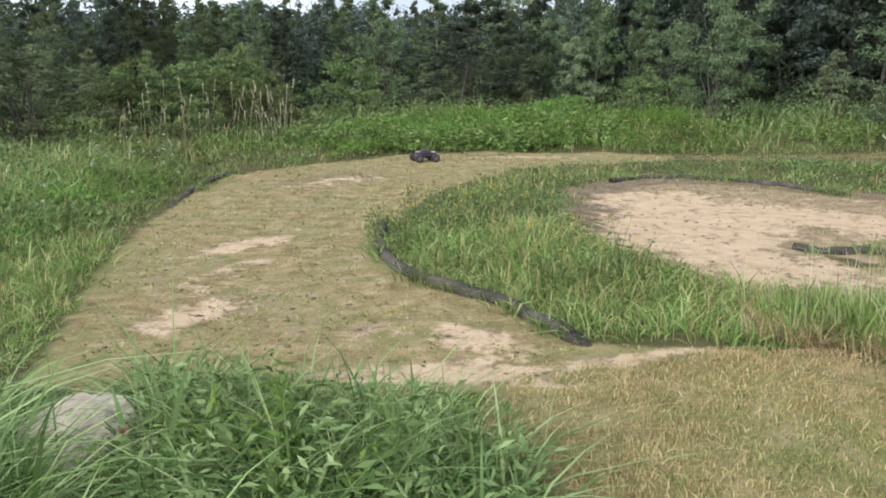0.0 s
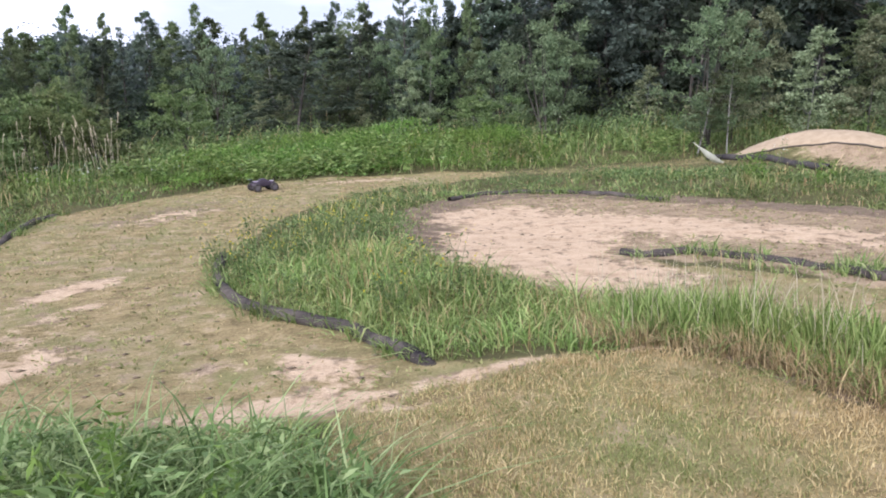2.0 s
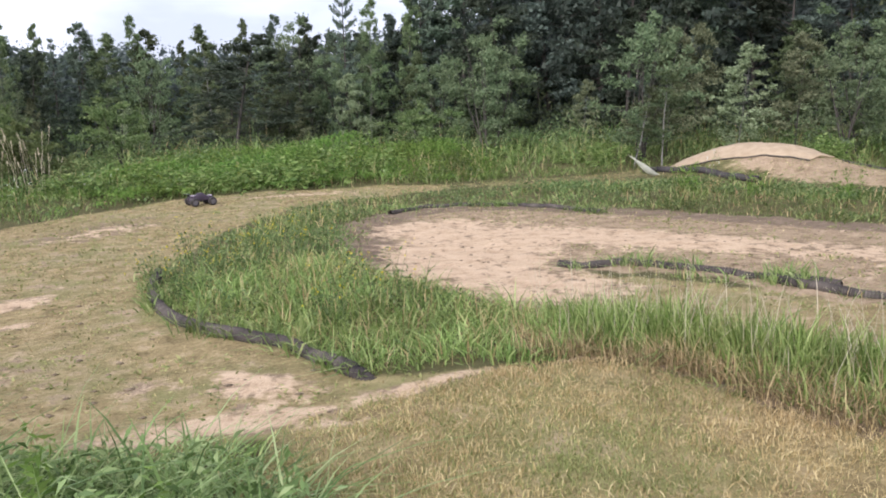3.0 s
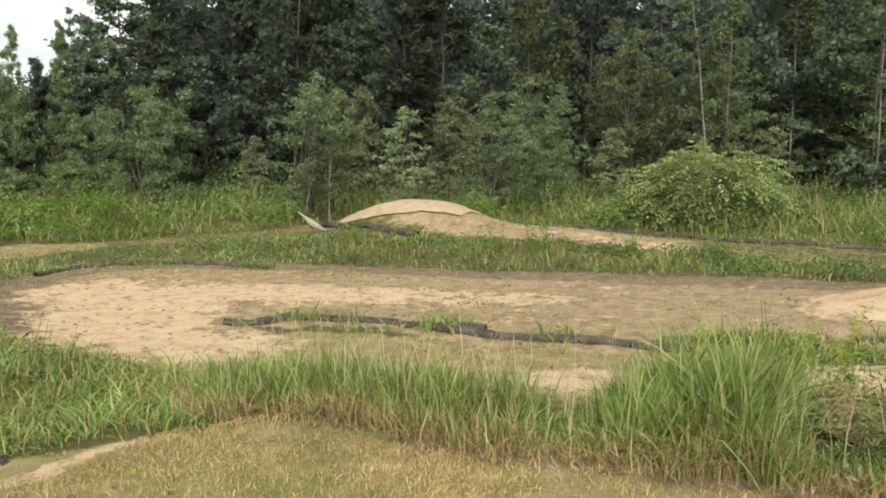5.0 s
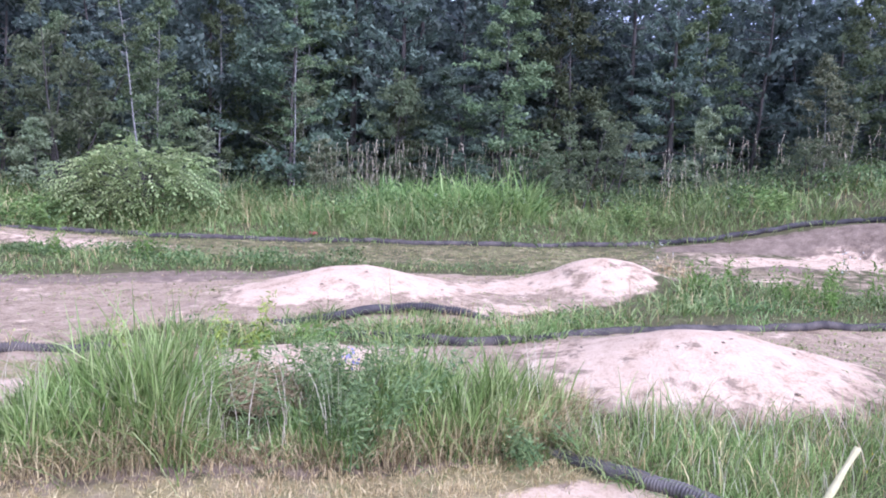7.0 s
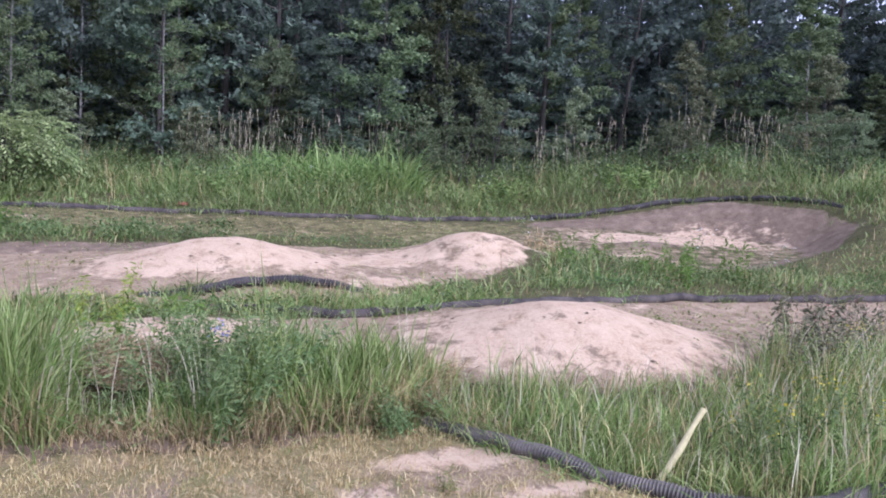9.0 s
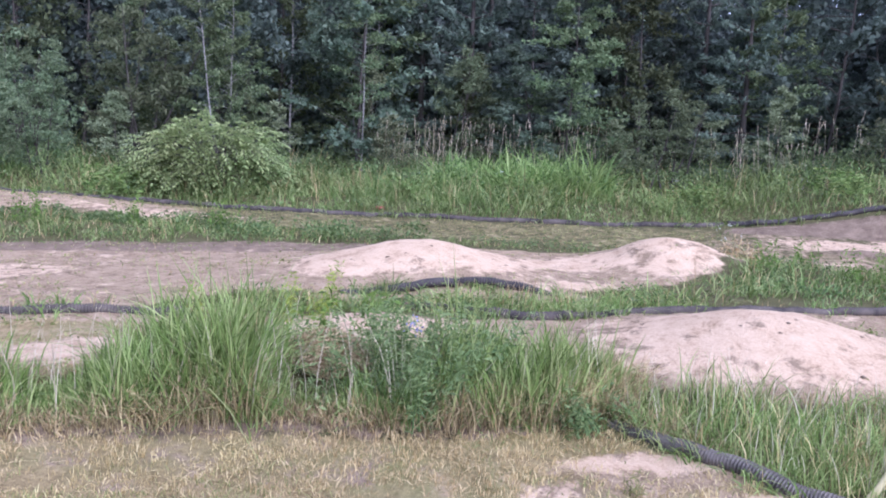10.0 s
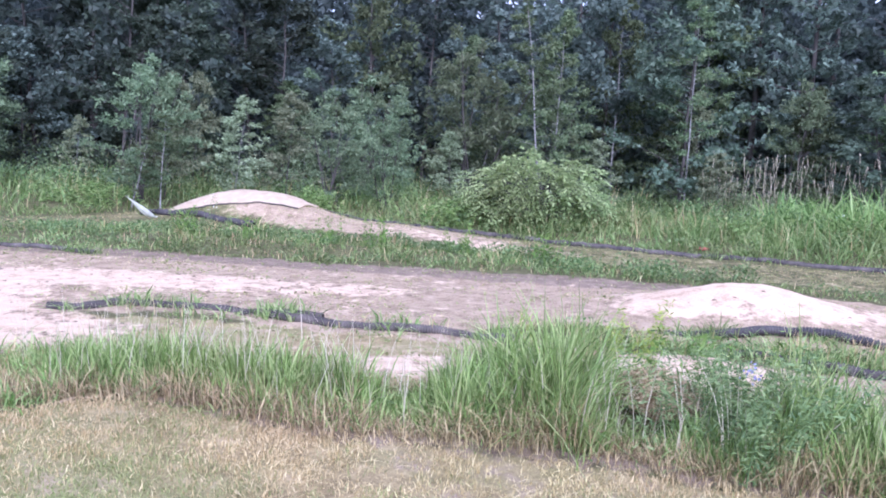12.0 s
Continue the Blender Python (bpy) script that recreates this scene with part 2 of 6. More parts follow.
MAT_BLUE = leaf_material("blue_petal", (0.22, 0.20, 0.42), (0.30, 0.28, 0.52), (0.40, 0.37, 0.62), 0.3, 0.6)
MAT_CLOVER = leaf_material("clover_petal", (0.20, 0.085, 0.075), (0.28, 0.125, 0.105), (0.38, 0.19, 0.16), 0.2, 0.7)
MAT_SHELL = plain_material("dark_purple_shell", (0.018, 0.012, 0.019), (0.048, 0.031, 0.046), 9, 0.4, gloss=0.4)
MAT_SHELLPALE = plain_material("pale_pink_paint", (0.58, 0.46, 0.58), (0.72, 0.62, 0.72), 9, 0.35, gloss=0.6)
MAT_RUBBER = plain_material("dusty_black_rubber", (0.015, 0.014, 0.014), (0.06, 0.05, 0.045), 20, 0.85)
MAT_PLASTIC = plain_material("black_plastic", (0.012, 0.012, 0.013), (0.03, 0.03, 0.03), 15, 0.45)
MAT_RIM = plain_material("dusty_wheel_rim", (0.05, 0.045, 0.05), (0.13, 0.12, 0.13), 12, 0.4)
MAT_STEEL = plain_material("brushed_steel", (0.3, 0.3, 0.31), (0.5, 0.5, 0.5), 20, 0.35)
MAT_STEEL.node_tree.nodes["Principled BSDF"].inputs["Metallic"].default_value = 1.0


# ---- mesh helpers ----
def np_mesh(name, verts, faces, mats):
    """A mesh from an array of places and arrays of faces, one array for each face size."""
    me = bpy.data.meshes.new(name)
    verts = np.asarray(verts, dtype=np.float32)
    me.vertices.add(len(verts))
    me.vertices.foreach_set("co", verts.ravel())
    faces = [np.asarray(f, dtype=np.int32) for f in faces if len(f)]
    sizes = np.concatenate([np.full(len(f), f.shape[1], dtype=np.int32) for f in faces])
    loops = np.concatenate([f.ravel() for f in faces])
    me.loops.add(len(loops))
    me.loops.foreach_set("vertex_index", loops)
    me.polygons.add(len(sizes))
    me.polygons.foreach_set("loop_start", np.concatenate(([0], np.cumsum(sizes)[:-1])).astype(np.int32))
    for mat in mats if isinstance(mats, (list, tuple)) else [mats]:
        me.materials.append(mat)
    me.update(calc_edges=True)
    return me


def smooth(me):
    me.polygons.foreach_set("use_smooth", np.ones(len(me.polygons), dtype=bool))
    return me


def part(name, mesh, mat, parent, label=""):
    """Links a bmesh or mesh as one object under a thing or under a part."""
    if isinstance(mesh, bmesh.types.BMesh):
        me = bpy.data.meshes.new(name)
        mesh.to_mesh(me)
        mesh.free()
        me.materials.append(mat)
    else:
        me = mesh
    ob = new(name, me)
    ob.parent = parent
    return tagged(ob, label)


def lerp(a, b, t):
    return a + (b - a) * t


def sstep(a, b, x):
    t = np.clip((x - a) / (b - a), 0, 1)
    return t * t * (3 - 2 * t)


def spline(points, step):
    """A smooth line through control points, sampled about every step metres."""
    p = np.asarray(points, dtype=float)
    e = np.vstack([2 * p[0] - p[1], p, 2 * p[-1] - p[-2]])
    out = []
    for i in range(1, len(e) - 2):
        k = max(2, int(np.linalg.norm(e[i + 1] - e[i]) / step))
        t = np.linspace(0, 1, k, endpoint=False)[:, None]
        a, b, c, d = e[i - 1], e[i], e[i + 1], e[i + 2]
        out.append(0.5 * (2 * b + (c - a) * t + (2 * a - 5 * b + 4 * c - d) * t ** 2 + (3 * b - a - 3 * c + d) * t ** 3))
    return np.vstack(out + [p[-1:]])


def tube(path, radius, sides=8, cap=True):
    """Places and quads of a tube of varying radius round a path."""
    path = np.asarray(path, dtype=float)
    radius = np.broadcast_to(np.asarray(radius, dtype=float), (len(path),))
    t = np.gradient(path, axis=0)
    t /= np.linalg.norm(t, axis=1)[:, None] + 1e-9
    up = np.where(np.abs(t[:, 2:3]) > 0.9, np.array([[1.0, 0, 0]]), np.array([[0, 0, 1.0]]))
    s = np.cross(t, up)
    s /= np.linalg.norm(s, axis=1)[:, None] + 1e-9
    u = np.cross(s, t)
    a = np.linspace(0, 2 * np.pi, sides, endpoint=False)
    ring = np.cos(a)[None, :, None] * s[:, None] + np.sin(a)[None, :, None] * u[:, None]
    v = (path[:, None] + radius[:, None, None] * ring).reshape(-1, 3)
    i = np.arange(len(path) - 1)[:, None] * sides
    j = np.arange(sides)[None]
    k = (j + 1) % sides
    q = np.stack([i + j, i + k, i + sides + k, i + sides + j], -1).reshape(-1, 4)
    return v, q


def join(pieces):
    vs, qs, off = [], [], 0
    for v, q in pieces:
        vs.append(v)
        qs.append(np.asarray(q) + off)
        off += len(v)
    return np.vstack(vs), np.vstack(qs)


def sdf(x, y, poly):
    """Distance to a polygon's edge, negative inside."""
    p = np.asarray(poly, dtype=float)
    d = np.full(np.shape(x), 1e18)
    inside = np.zeros(np.shape(x), dtype=bool)
    for (ax, ay), (bx, by) in zip(p, np.roll(p, -1, axis=0)):
        ex, ey = bx - ax, by - ay
        t = np.clip(((x - ax) * ex + (y - ay) * ey) / (ex * ex + ey * ey + 1e-12), 0, 1)
        d = np.minimum(d, (x - ax - t * ex) ** 2 + (y - ay - t * ey) ** 2)
        if ay != by:
            inside ^= ((ay > y) != (by > y)) & (x < ex * (y - ay) / (by - ay) + ax)
    d = np.sqrt(d)
    return np.where(inside, -d, d)


def lumps(x, y, s, seed=0.0):
    """Gentle unevenness between -1 and 1."""
    return (np.sin(x * 1.7 / s + seed + 1.3 * np.sin(y * 1.1 / s + seed)) + np.sin(y * 1.9 / s + 2.1 + seed + 1.1 * np.sin(x * 0.9 / s))
            + 0.6 * np.sin((x + y) * 3.1 / s + seed * 2) + 0.6 * np.sin((x - y) * 2.7 / s + 0.7)) / 3.2


# ---- plan of the track ----
LEFT_LANE = [(-2.3, 4.35), (-2.7, 6.0), (-3.0, 7.1), (-3.35, 9.4), (-3.55, 11.6), (-3.55, 13.8), (-2.4, 15.6), (-0.5, 17.4), (1.4, 18.0),
             (3.5, 17.8), (4.6, 16.9), (4.4, 16.1), (3.3, 15.7), (1.2, 14.7), (0.1, 12.5), (-0.6, 9.8), (-0.6, 8.0), (-0.5, 7.4), (0.0, 6.45),
             (0.5, 5.75), (0.85, 5.05), (1.6, 4.85), (0.4, 4.3), (-1.0, 4.2)]
BASIN_LANE = [(2.5, 6.2), (2.0, 7.1), (1.6, 8.2), (1.65, 9.4), (1.8, 11.2), (2.4, 12.5), (3.4, 13.3), (4.8, 12.9), (6.4, 11.1), (7.8, 9.0), (8.9, 7.8),
              (9.6, 7.0), (10.5, 5.7), (11.35, 4.3), (11.9, 2.9), (12.3, 2.1), (13.2, 0.9), (13.4, -0.1), (12.3, -0.15), (11.2, 0.15), (10.2, 0.5), (9.3, 1.4), (8.9, 2.0), (8.3, 2.8),
              (7.6, 3.9), (7.0, 4.5), (6.1, 4.9), (5.3, 6.2), (4.5, 7.3), (3.45, 7.9), (3.4, 6.8)]
LOWER_LANE = [(2.5, 6.3), (3.4, 7.6), (4.9, 6.1), (5.6, 4.8), (6.5, 3.6), (7.2, 2.5), (7.5, 1.6), (8.4, 0.6), (9.7, -0.7), (10.1, -1.8), (11.3, -4.6),
              (13.0, -8.0), (10.5, -9.0), (8.6, -5.0), (7.6, -2.5), (6.6, -1.8), (5.75, -0.7), (5.7, 0.5), (5.4, 1.7), (4.8, 2.9), (4.1, 3.9), (3.3, 5.0)]
UPPER_LANE = [(4.4, 16.9), (7.5, 17.6), (10.0, 17.4), (12.4, 14.8), (13.5, 11.6), (13.9, 9.2), (14.4, 7.6), (15.2, 5.8), (15.6, 4.2), (16.9, 1.9),
              (18.0, 0.2), (15.0, 0.2), (13.9, 1.0), (13.1, 2.0), (12.7, 3.2), (12.3, 4.9), (11.85, 6.7), (11.35, 8.6), (10.4, 11.4), (9.5, 14.4), (7.6, 16.2), (4.5, 16.0)]
BOWL = [(13.4, 0.6), (15.0, 0.9), (18.0, 0.2), (18.6, -2.0), (18.7, -3.8), (17.3, -5.4), (15.8, -5.7), (14.2, -4.6), (12.9, -3.0), (12.6, -0.8)]
LAWN = [(0.35, 4.35), (1.0, 4.62), (1.6, 4.78), (2.1, 4.72), (2.5, 4.38), (2.72, 3.85), (2.92, 3.48), (3.3, 2.98), (3.72, 2.36), (4.0, 1.85), (4.2, 1.32),
        (4.5, 0.84), (4.82, 0.42), (4.6, -0.1), (4.35, -0.6), (4.2, -1.0), (4.2, -3.0), (3.8, -6.5), (1.0, -10.0), (-5.0, -11.5), (-10.0, -8.0), (-11.0, -3.0), (-7.5, 0.3), (-2.0, 1.6), (-0.5, 2.4), (0.1, 3.0), (0.05, 3.7)]
BOWL_FLOOR = [(13.0, 0.4), (15.0, 0.6), (17.0, 0.0), (17.3, -2.0), (17.1, -3.5), (16.2, -4.4), (14.8, -4.2), (13.4, -2.8), (12.9, -0.8)]
BARE = (LEFT_LANE, BASIN_LANE, LOWER_LANE, UPPER_LANE, BOWL, LAWN)
OUTER = [(-3.5, 4.0), (-3.6, 13.8), (-0.5, 17.5), (1.4, 18.2), (4.5, 17.2), (7.5, 17.7), (10.0, 17.5), (12.5, 14.8), (14.0, 9.2), (15.7, 4.2),
         (18.2, 0.2), (18.8, -3.8), (15.9, -6.0), (13.0, -9.0), (4.0, -9.0), (-5.0, -7.0)]


def bump_at(x, y, cx, cy, along, a, b, h, flat=2.0):
    """A rounded mound with half-lengths a and b, a along the given direction in degrees."""
    c, s = math.cos(radians(along)), math.sin(radians(along))
    u, v = (x - cx) * c + (y - cy) * s, -(x - cx) * s + (y - cy) * c
    return h * np.exp(-(np.abs(u / a) ** flat + np.abs(v / b) ** flat))


def height(x, y):
    """The lie of the land."""
    x, y = np.asarray(x, dtype=float), np.asarray(y, dtype=float)
    out = sdf(x, y, OUTER)
    h = 0.03 * lumps(x, y, 1.3) + 0.012 * lumps(x, y, 0.35, 2.0)
    # banks round the outside, higher on the side of the bowl
    side = sstep(10, -6, y) * sstep(8, 16, x)
    h = h + sstep(0.0, 1.6, out) * lerp(0.16, 0.35, side) + sstep(1.0, 9.0, out) * lerp(0.0, 0.35, side)
    # tabletop jump under the carpet
    h = h + bump_at(x, y, 10.9, 15.25, -66, 1.75, 1.25, 0.64, 2.3)
    h = h + bump_at(x, y, 11.7, 11.9, -70, 2.2, 1.3, 0.20)
    # sand mounds of the other lanes
    h = h + bump_at(x, y, 9.6, 3.6, -52, 1.15, 0.95, 0.34)
    h = h + bump_at(x, y, 12.0, 0.8, -62, 0.85, 0.75, 0.36, 2.4) + bump_at(x, y, 11.2, 0.75, -60, 0.6, 0.7, 0.12)
    h = h + bump_at(x, y, 7.2, -0.5, -75, 1.15, 0.95, 0.38) + 0.015 * lumps(x, y, 0.16, 3.0) * (x > 1.5)
    h = h + bump_at(x, y, 6.5, 2.6, -50, 0.6, 0.5, 0.12)
    h = h + bump_at(x, y, 14.95, -1.9, -63, 0.9, 0.2, 0.13)
    # grass islands
    h = h + bump_at(x, y, 1.0, 9.2, 80, 3.0, 0.9, 0.10) + bump_at(x, y, 8.6, 10.6, -55, 4.0, 0.6, 0.14)
    h = h + bump_at(x, y, 11.6, -1.0, -80, 1.6, 0.7, 0.12)
    # the raised lip of the near lawn and the grass bank beyond it
    h = h + bump_at(x, y, 2.3, 4.2, -20, 1.2, 0.9, 0.10) + bump_at(x, y, 4.2, 2.7, -60, 2.2, 0.55, 0.08)
    h = h + bump_at(x, y, 4.9, 2.3, -60, 0.5, 0.3, 0.16)
    # banked wall of the bowl
    bowl = sdf(x, y, BOWL_FLOOR)
    turn = sstep(0.8, -4.5, y) * sstep(12.5, 15.0, x)
    h = h + turn * 0.72 * sstep(0.0, 1.6, bowl) * sstep(14, 5, bowl)
    return h


STRIP_FOOT = [(2.62, 4.3), (2.85, 3.8), (3.1, 3.4), (3.5, 2.9), (3.94, 2.28), (4.2, 1.78), (4.4, 1.25), (4.72, 0.8)]
PIPE_STRIPS = ([(3.42, 7.98), (4.5, 7.4), (5.3, 6.1)], [(4.93, 6.5), (5.54, 5.25), (6.02, 4.25)], [(7.6, 3.6), (8.45, 2.75), (8.85, 1.6)])


def line_distance(x, y, line):
    d = np.full(np.shape(x), 1e18)
    for (ax, ay), (bx, by) in zip(line[:-1], line[1:]):
        ex, ey = bx - ax, by - ay
        t = np.clip(((x - ax) * ex + (y - ay) * ey) / (ex * ex + ey * ey), 0, 1)
        d = np.minimum(d, np.hypot(x - ax - t * ex, y - ay - t * ey))
    return d


def cover(x, y):
    """Shares of sand, bare dirt and dry lawn."""
    dirt = np.zeros(np.shape(x))
    for p, k in zip(BARE[:5], (0.41, 0.95, 0.92, 0.34, 0.47)):
        k = k - 0.5 * sstep(2.6, 3.8, y) * (p is LOWER_LANE)
        dirt = np.maximum(dirt, k * sstep(0.25, -0.25, sdf(x, y, p)))
    worn = 0.55 * lumps(x, y, 0.9, 4.0) * sstep(2.6, 1.2, y) * sstep(4.0, 3.2, x)
    lawn = np.maximum(sstep(0.2, -0.2, sdf(x, y, LAWN) + worn), 0.45 * sstep(0.2, -0.3, sdf(x, y, UPPER_LANE)))
    lawn = np.maximum(lawn, 0.8 * sstep(0.3, -0.2, sdf(x, y, LEFT_LANE)))
    lawn = np.maximum(lawn, 0.8 * sstep(0.3, -0.2, sdf(x, y, LOWER_LANE)) * sstep(2.6, 3.8, y))
    # scuffed pale patches show through all over the bare lanes
    sand = np.zeros(np.shape(x))
    for p, k in zip((LEFT_LANE, BASIN_LANE, LOWER_LANE, BOWL), (0.28, 0.36, 0.38, 0.0)):
        k = k - 0.2 * sstep(2.6, 3.8, y) * (p is LOWER_LANE)
        sand = np.maximum(sand, k * sstep(0.1, -0.5, sdf(x, y, p)))

    def spot(cx, cy, along, a, b, k):
        np.maximum(sand, bump_at(x, y, cx, cy, along, a, b, k, 3.0), out=sand)

    spot(2.95, 9.4, 62, 2.7, 1.3, 0.86)
    spot(2.9, 11.0, 30, 1.4, 1.0, 0.78)
    spot(4.9, 9.2, -50, 2.8, 0.9, 0.80)
    spot(6.6, 7.4, -50, 1.6, 0.7, 0.64)
    spot(2.7, 7.5, -60, 1.6, 0.9, 0.78)
    spot(9.5, 3.6, -52, 1.75, 1.05, 1.0)
    spot(11.0, 2.0, -50, 1.8, 0.7, 0.75)
    spot(12.0, 0.6, -60, 1.1, 0.8, 0.85)
    spot(11.0, 0.55, -40, 0.9, 0.45, 0.8)
    spot(9.5, 1.6, -50, 0.7, 0.25, 0.75)
    spot(7.05, -0.5, -75, 1.6, 1.15, 0.95)
    spot(6.4, 2.6, -50, 1.2, 0.6, 0.85)
    spot(4.6, 4.3, -45, 0.55, 0.5, 0.85)
    spot(11.2, 13.9, -68, 2.4, 1.4, 0.30)
    spot(12.0, 9.8, -70, 2.6, 0.8, 0.62)
    spot(16.4, -2.4, -70, 2.4, 1.25, 0.82)
    spot(13.6, -1.2, -60, 1.3, 0.35, 0.6)
    spot(-2.0, 8.2, 50, 0.7, 0.28, 0.74)
    spot(-1.68, 7.45, 20, 0.3, 0.14, 0.70)
    spot(-1.95, 6.7, 80, 1.4, 0.36, 0.50)
    spot(-1.23, 5.66, 20, 0.22, 0.12, 0.62)
    spot(0.0, 4.55, 5, 0.75, 0.24, 0.82)
    spot(0.72, 4.34, 0, 0.45, 0.10, 0.62)
    spot(-0.6, 5.3, 10, 0.5, 0.2, 0.50)
    spot(1.15, 4.72, 12, 0.6, 0.15, 0.70)
    spot(0.25, 5.12, -40, 0.55, 0.32, 0.68)
    spot(2.4, 4.78, 0, 0.5, 0.12, 0.66)
    spot(-1.8, 5.7, 70, 0.8, 0.35, 0.68)
    spot(-1.6, 13.0, 60, 1.6, 0.7, 0.52)
    spot(1.6, 16.8, 5, 1.6, 0.5, 0.60)
    spot(4.50, 0.08, -62, 0.62, 0.17, 0.86)
    spot(4.22, -0.42, -60, 0.4, 0.13, 0.80)
    spot(3.88, 0.46, -30, 0.3, 0.12, 0.80)
    for q in PIPE_STRIPS:
        dirt = np.maximum(dirt, 0.62 * sstep(0.55, 0.2, line_distance(x, y, q)))
    dirt = np.maximum(dirt, bump_at(x, y, 11.6, 12.2, -70, 3.4, 1.2, 0.95, 3.0))
    dirt = np.maximum(dirt, 0.36 * sstep(0.2, -0.2, sdf(x, y, LAWN)))
    dirt = np.maximum(dirt, bump_at(x, y, 4.35, 0.05, -62, 0.9, 0.4, 0.72))
    # darker soil: the bowl's banked wall, the basin's far rim, the foot of the grass bank
    dark_soil = 0.8 * sstep(0.15, -0.15, sdf(x, y, BOWL)) * sstep(-0.2, 0.5, sdf(x, y, BOWL_FLOOR))
    dark_soil = np.maximum(dark_soil, 0.78 * sstep(0.75, 0.12, line_distance(x, y, [(1.75, 8.6), (1.75, 10.2), (2.0, 11.7), (2.7, 12.8), (3.5, 13.2), (4.8, 12.7), (6.4, 10.9), (7.8, 8.8), (9.0, 7.4), (10.3, 5.7), (11.3, 4.2)])))
    dark_soil = np.maximum(dark_soil, bump_at(x, y, 3.35, 2.1, -60, 1.7, 0.7, 0.43, 3.0))
    # bank's foot: dark soil that also carries the painted shade under the grass
    dark_soil = np.maximum(dark_soil, 0.7 * sstep(0.24, 0.06, line_distance(x, y, STRIP_FOOT)))
    dark_soil = np.maximum(dark_soil, bump_at(x, y, -1.7, 13.4, 60, 2.2, 1.0, 0.52, 3.0))
    dark_soil = np.maximum(dark_soil, bump_at(x, y, 14.9, -1.9, -63, 1.0, 0.25, 0.8))
    dark_soil = np.maximum(dark_soil, bump_at(x, y, 6.35, -0.5, -75, 1.0, 0.35, 0.5))
    dark_soil = np.maximum(dark_soil, bump_at(x, y, 11.0, 1.0, -60, 0.5, 0.2, 0.55))
    return sand, dirt, lawn, dark_soil


def axis(fine_lo, fine_hi, step, far):
    inner = np.arange(fine_lo, fine_hi, step)
    grow = step * np.cumsum(1.22 ** np.arange(1, 45))
    grow = grow[grow < far]
    return np.concatenate((fine_lo - grow[::-1], inner, inner[-1] + grow))


def build_ground():
    xs, ys = axis(-5.0, 21.0, 0.135, 900), axis(-7.0, 19.5, 0.135, 900)
    gx, gy = np.meshgrid(xs, ys, indexing="ij")
    gz = height(gx, gy)
    v = np.stack([gx, gy, gz], -1).reshape(-1, 3)
    nx, ny = gx.shape
    i, j = np.meshgrid(np.arange(nx - 1), np.arange(ny - 1), indexing="ij")
    a = (i * ny + j).ravel()
    me = smooth(np_mesh("ground", v, [np.stack([a, a + ny, a + ny + 1, a + 1], -1)], MAT_GROUND))
    s, d, w, m = cover(gx, gy)
    att = me.color_attributes.new("cover", "FLOAT_COLOR", "POINT")
    att.data.foreach_set("color", np.stack([s, d, w, m], -1).astype(np.float32).ravel())
    tagged(new("ground", me), "sandy dirt race track with dry mown grass and meadow soil", "ground", kind="structure")


build_ground()


# ---- trees and shrubs ----
def leaf_cloud(centres, normals, size, rng, narrow=0.55, fold=0.25, flat=0.0, small=False):
    """Folded leaves, one quad each, at the places given; small ones are pointed triangles."""
    n = len(centres)
    d = normals + rng.normal(0, 0.6, (n, 3))
    d /= np.linalg.norm(d, axis=1)[:, None] + 1e-9
    r = rng.normal(0, 1, (n, 3)) + np.array([0, 0, flat])
    s = np.cross(d, r)
    s /= np.linalg.norm(s, axis=1)[:, None] + 1e-9
    u = np.cross(s, d)
    L = size * rng.uniform(0.6, 1.35, (n, 1))
    w = L * narrow * rng.uniform(0.7, 1.2, (n, 1))
    base, tip = centres - d * L * 0.5, centres + d * L * 0.5
    if small:
        v = np.stack([base + s * w * 0.5, tip, base - s * w * 0.5 + u * L * fold], 1).reshape(-1, 3)
        return v, np.arange(3 * n).reshape(-1, 3)
    mid = centres - d * L * 0.05
    v = np.stack([base, mid + s * w * 0.5 + u * L * fold * 0.5, tip, mid - s * w * 0.5 + u * L * fold * 0.5], 1).reshape(-1, 3)
    return v, np.arange(4 * n).reshape(-1, 4)


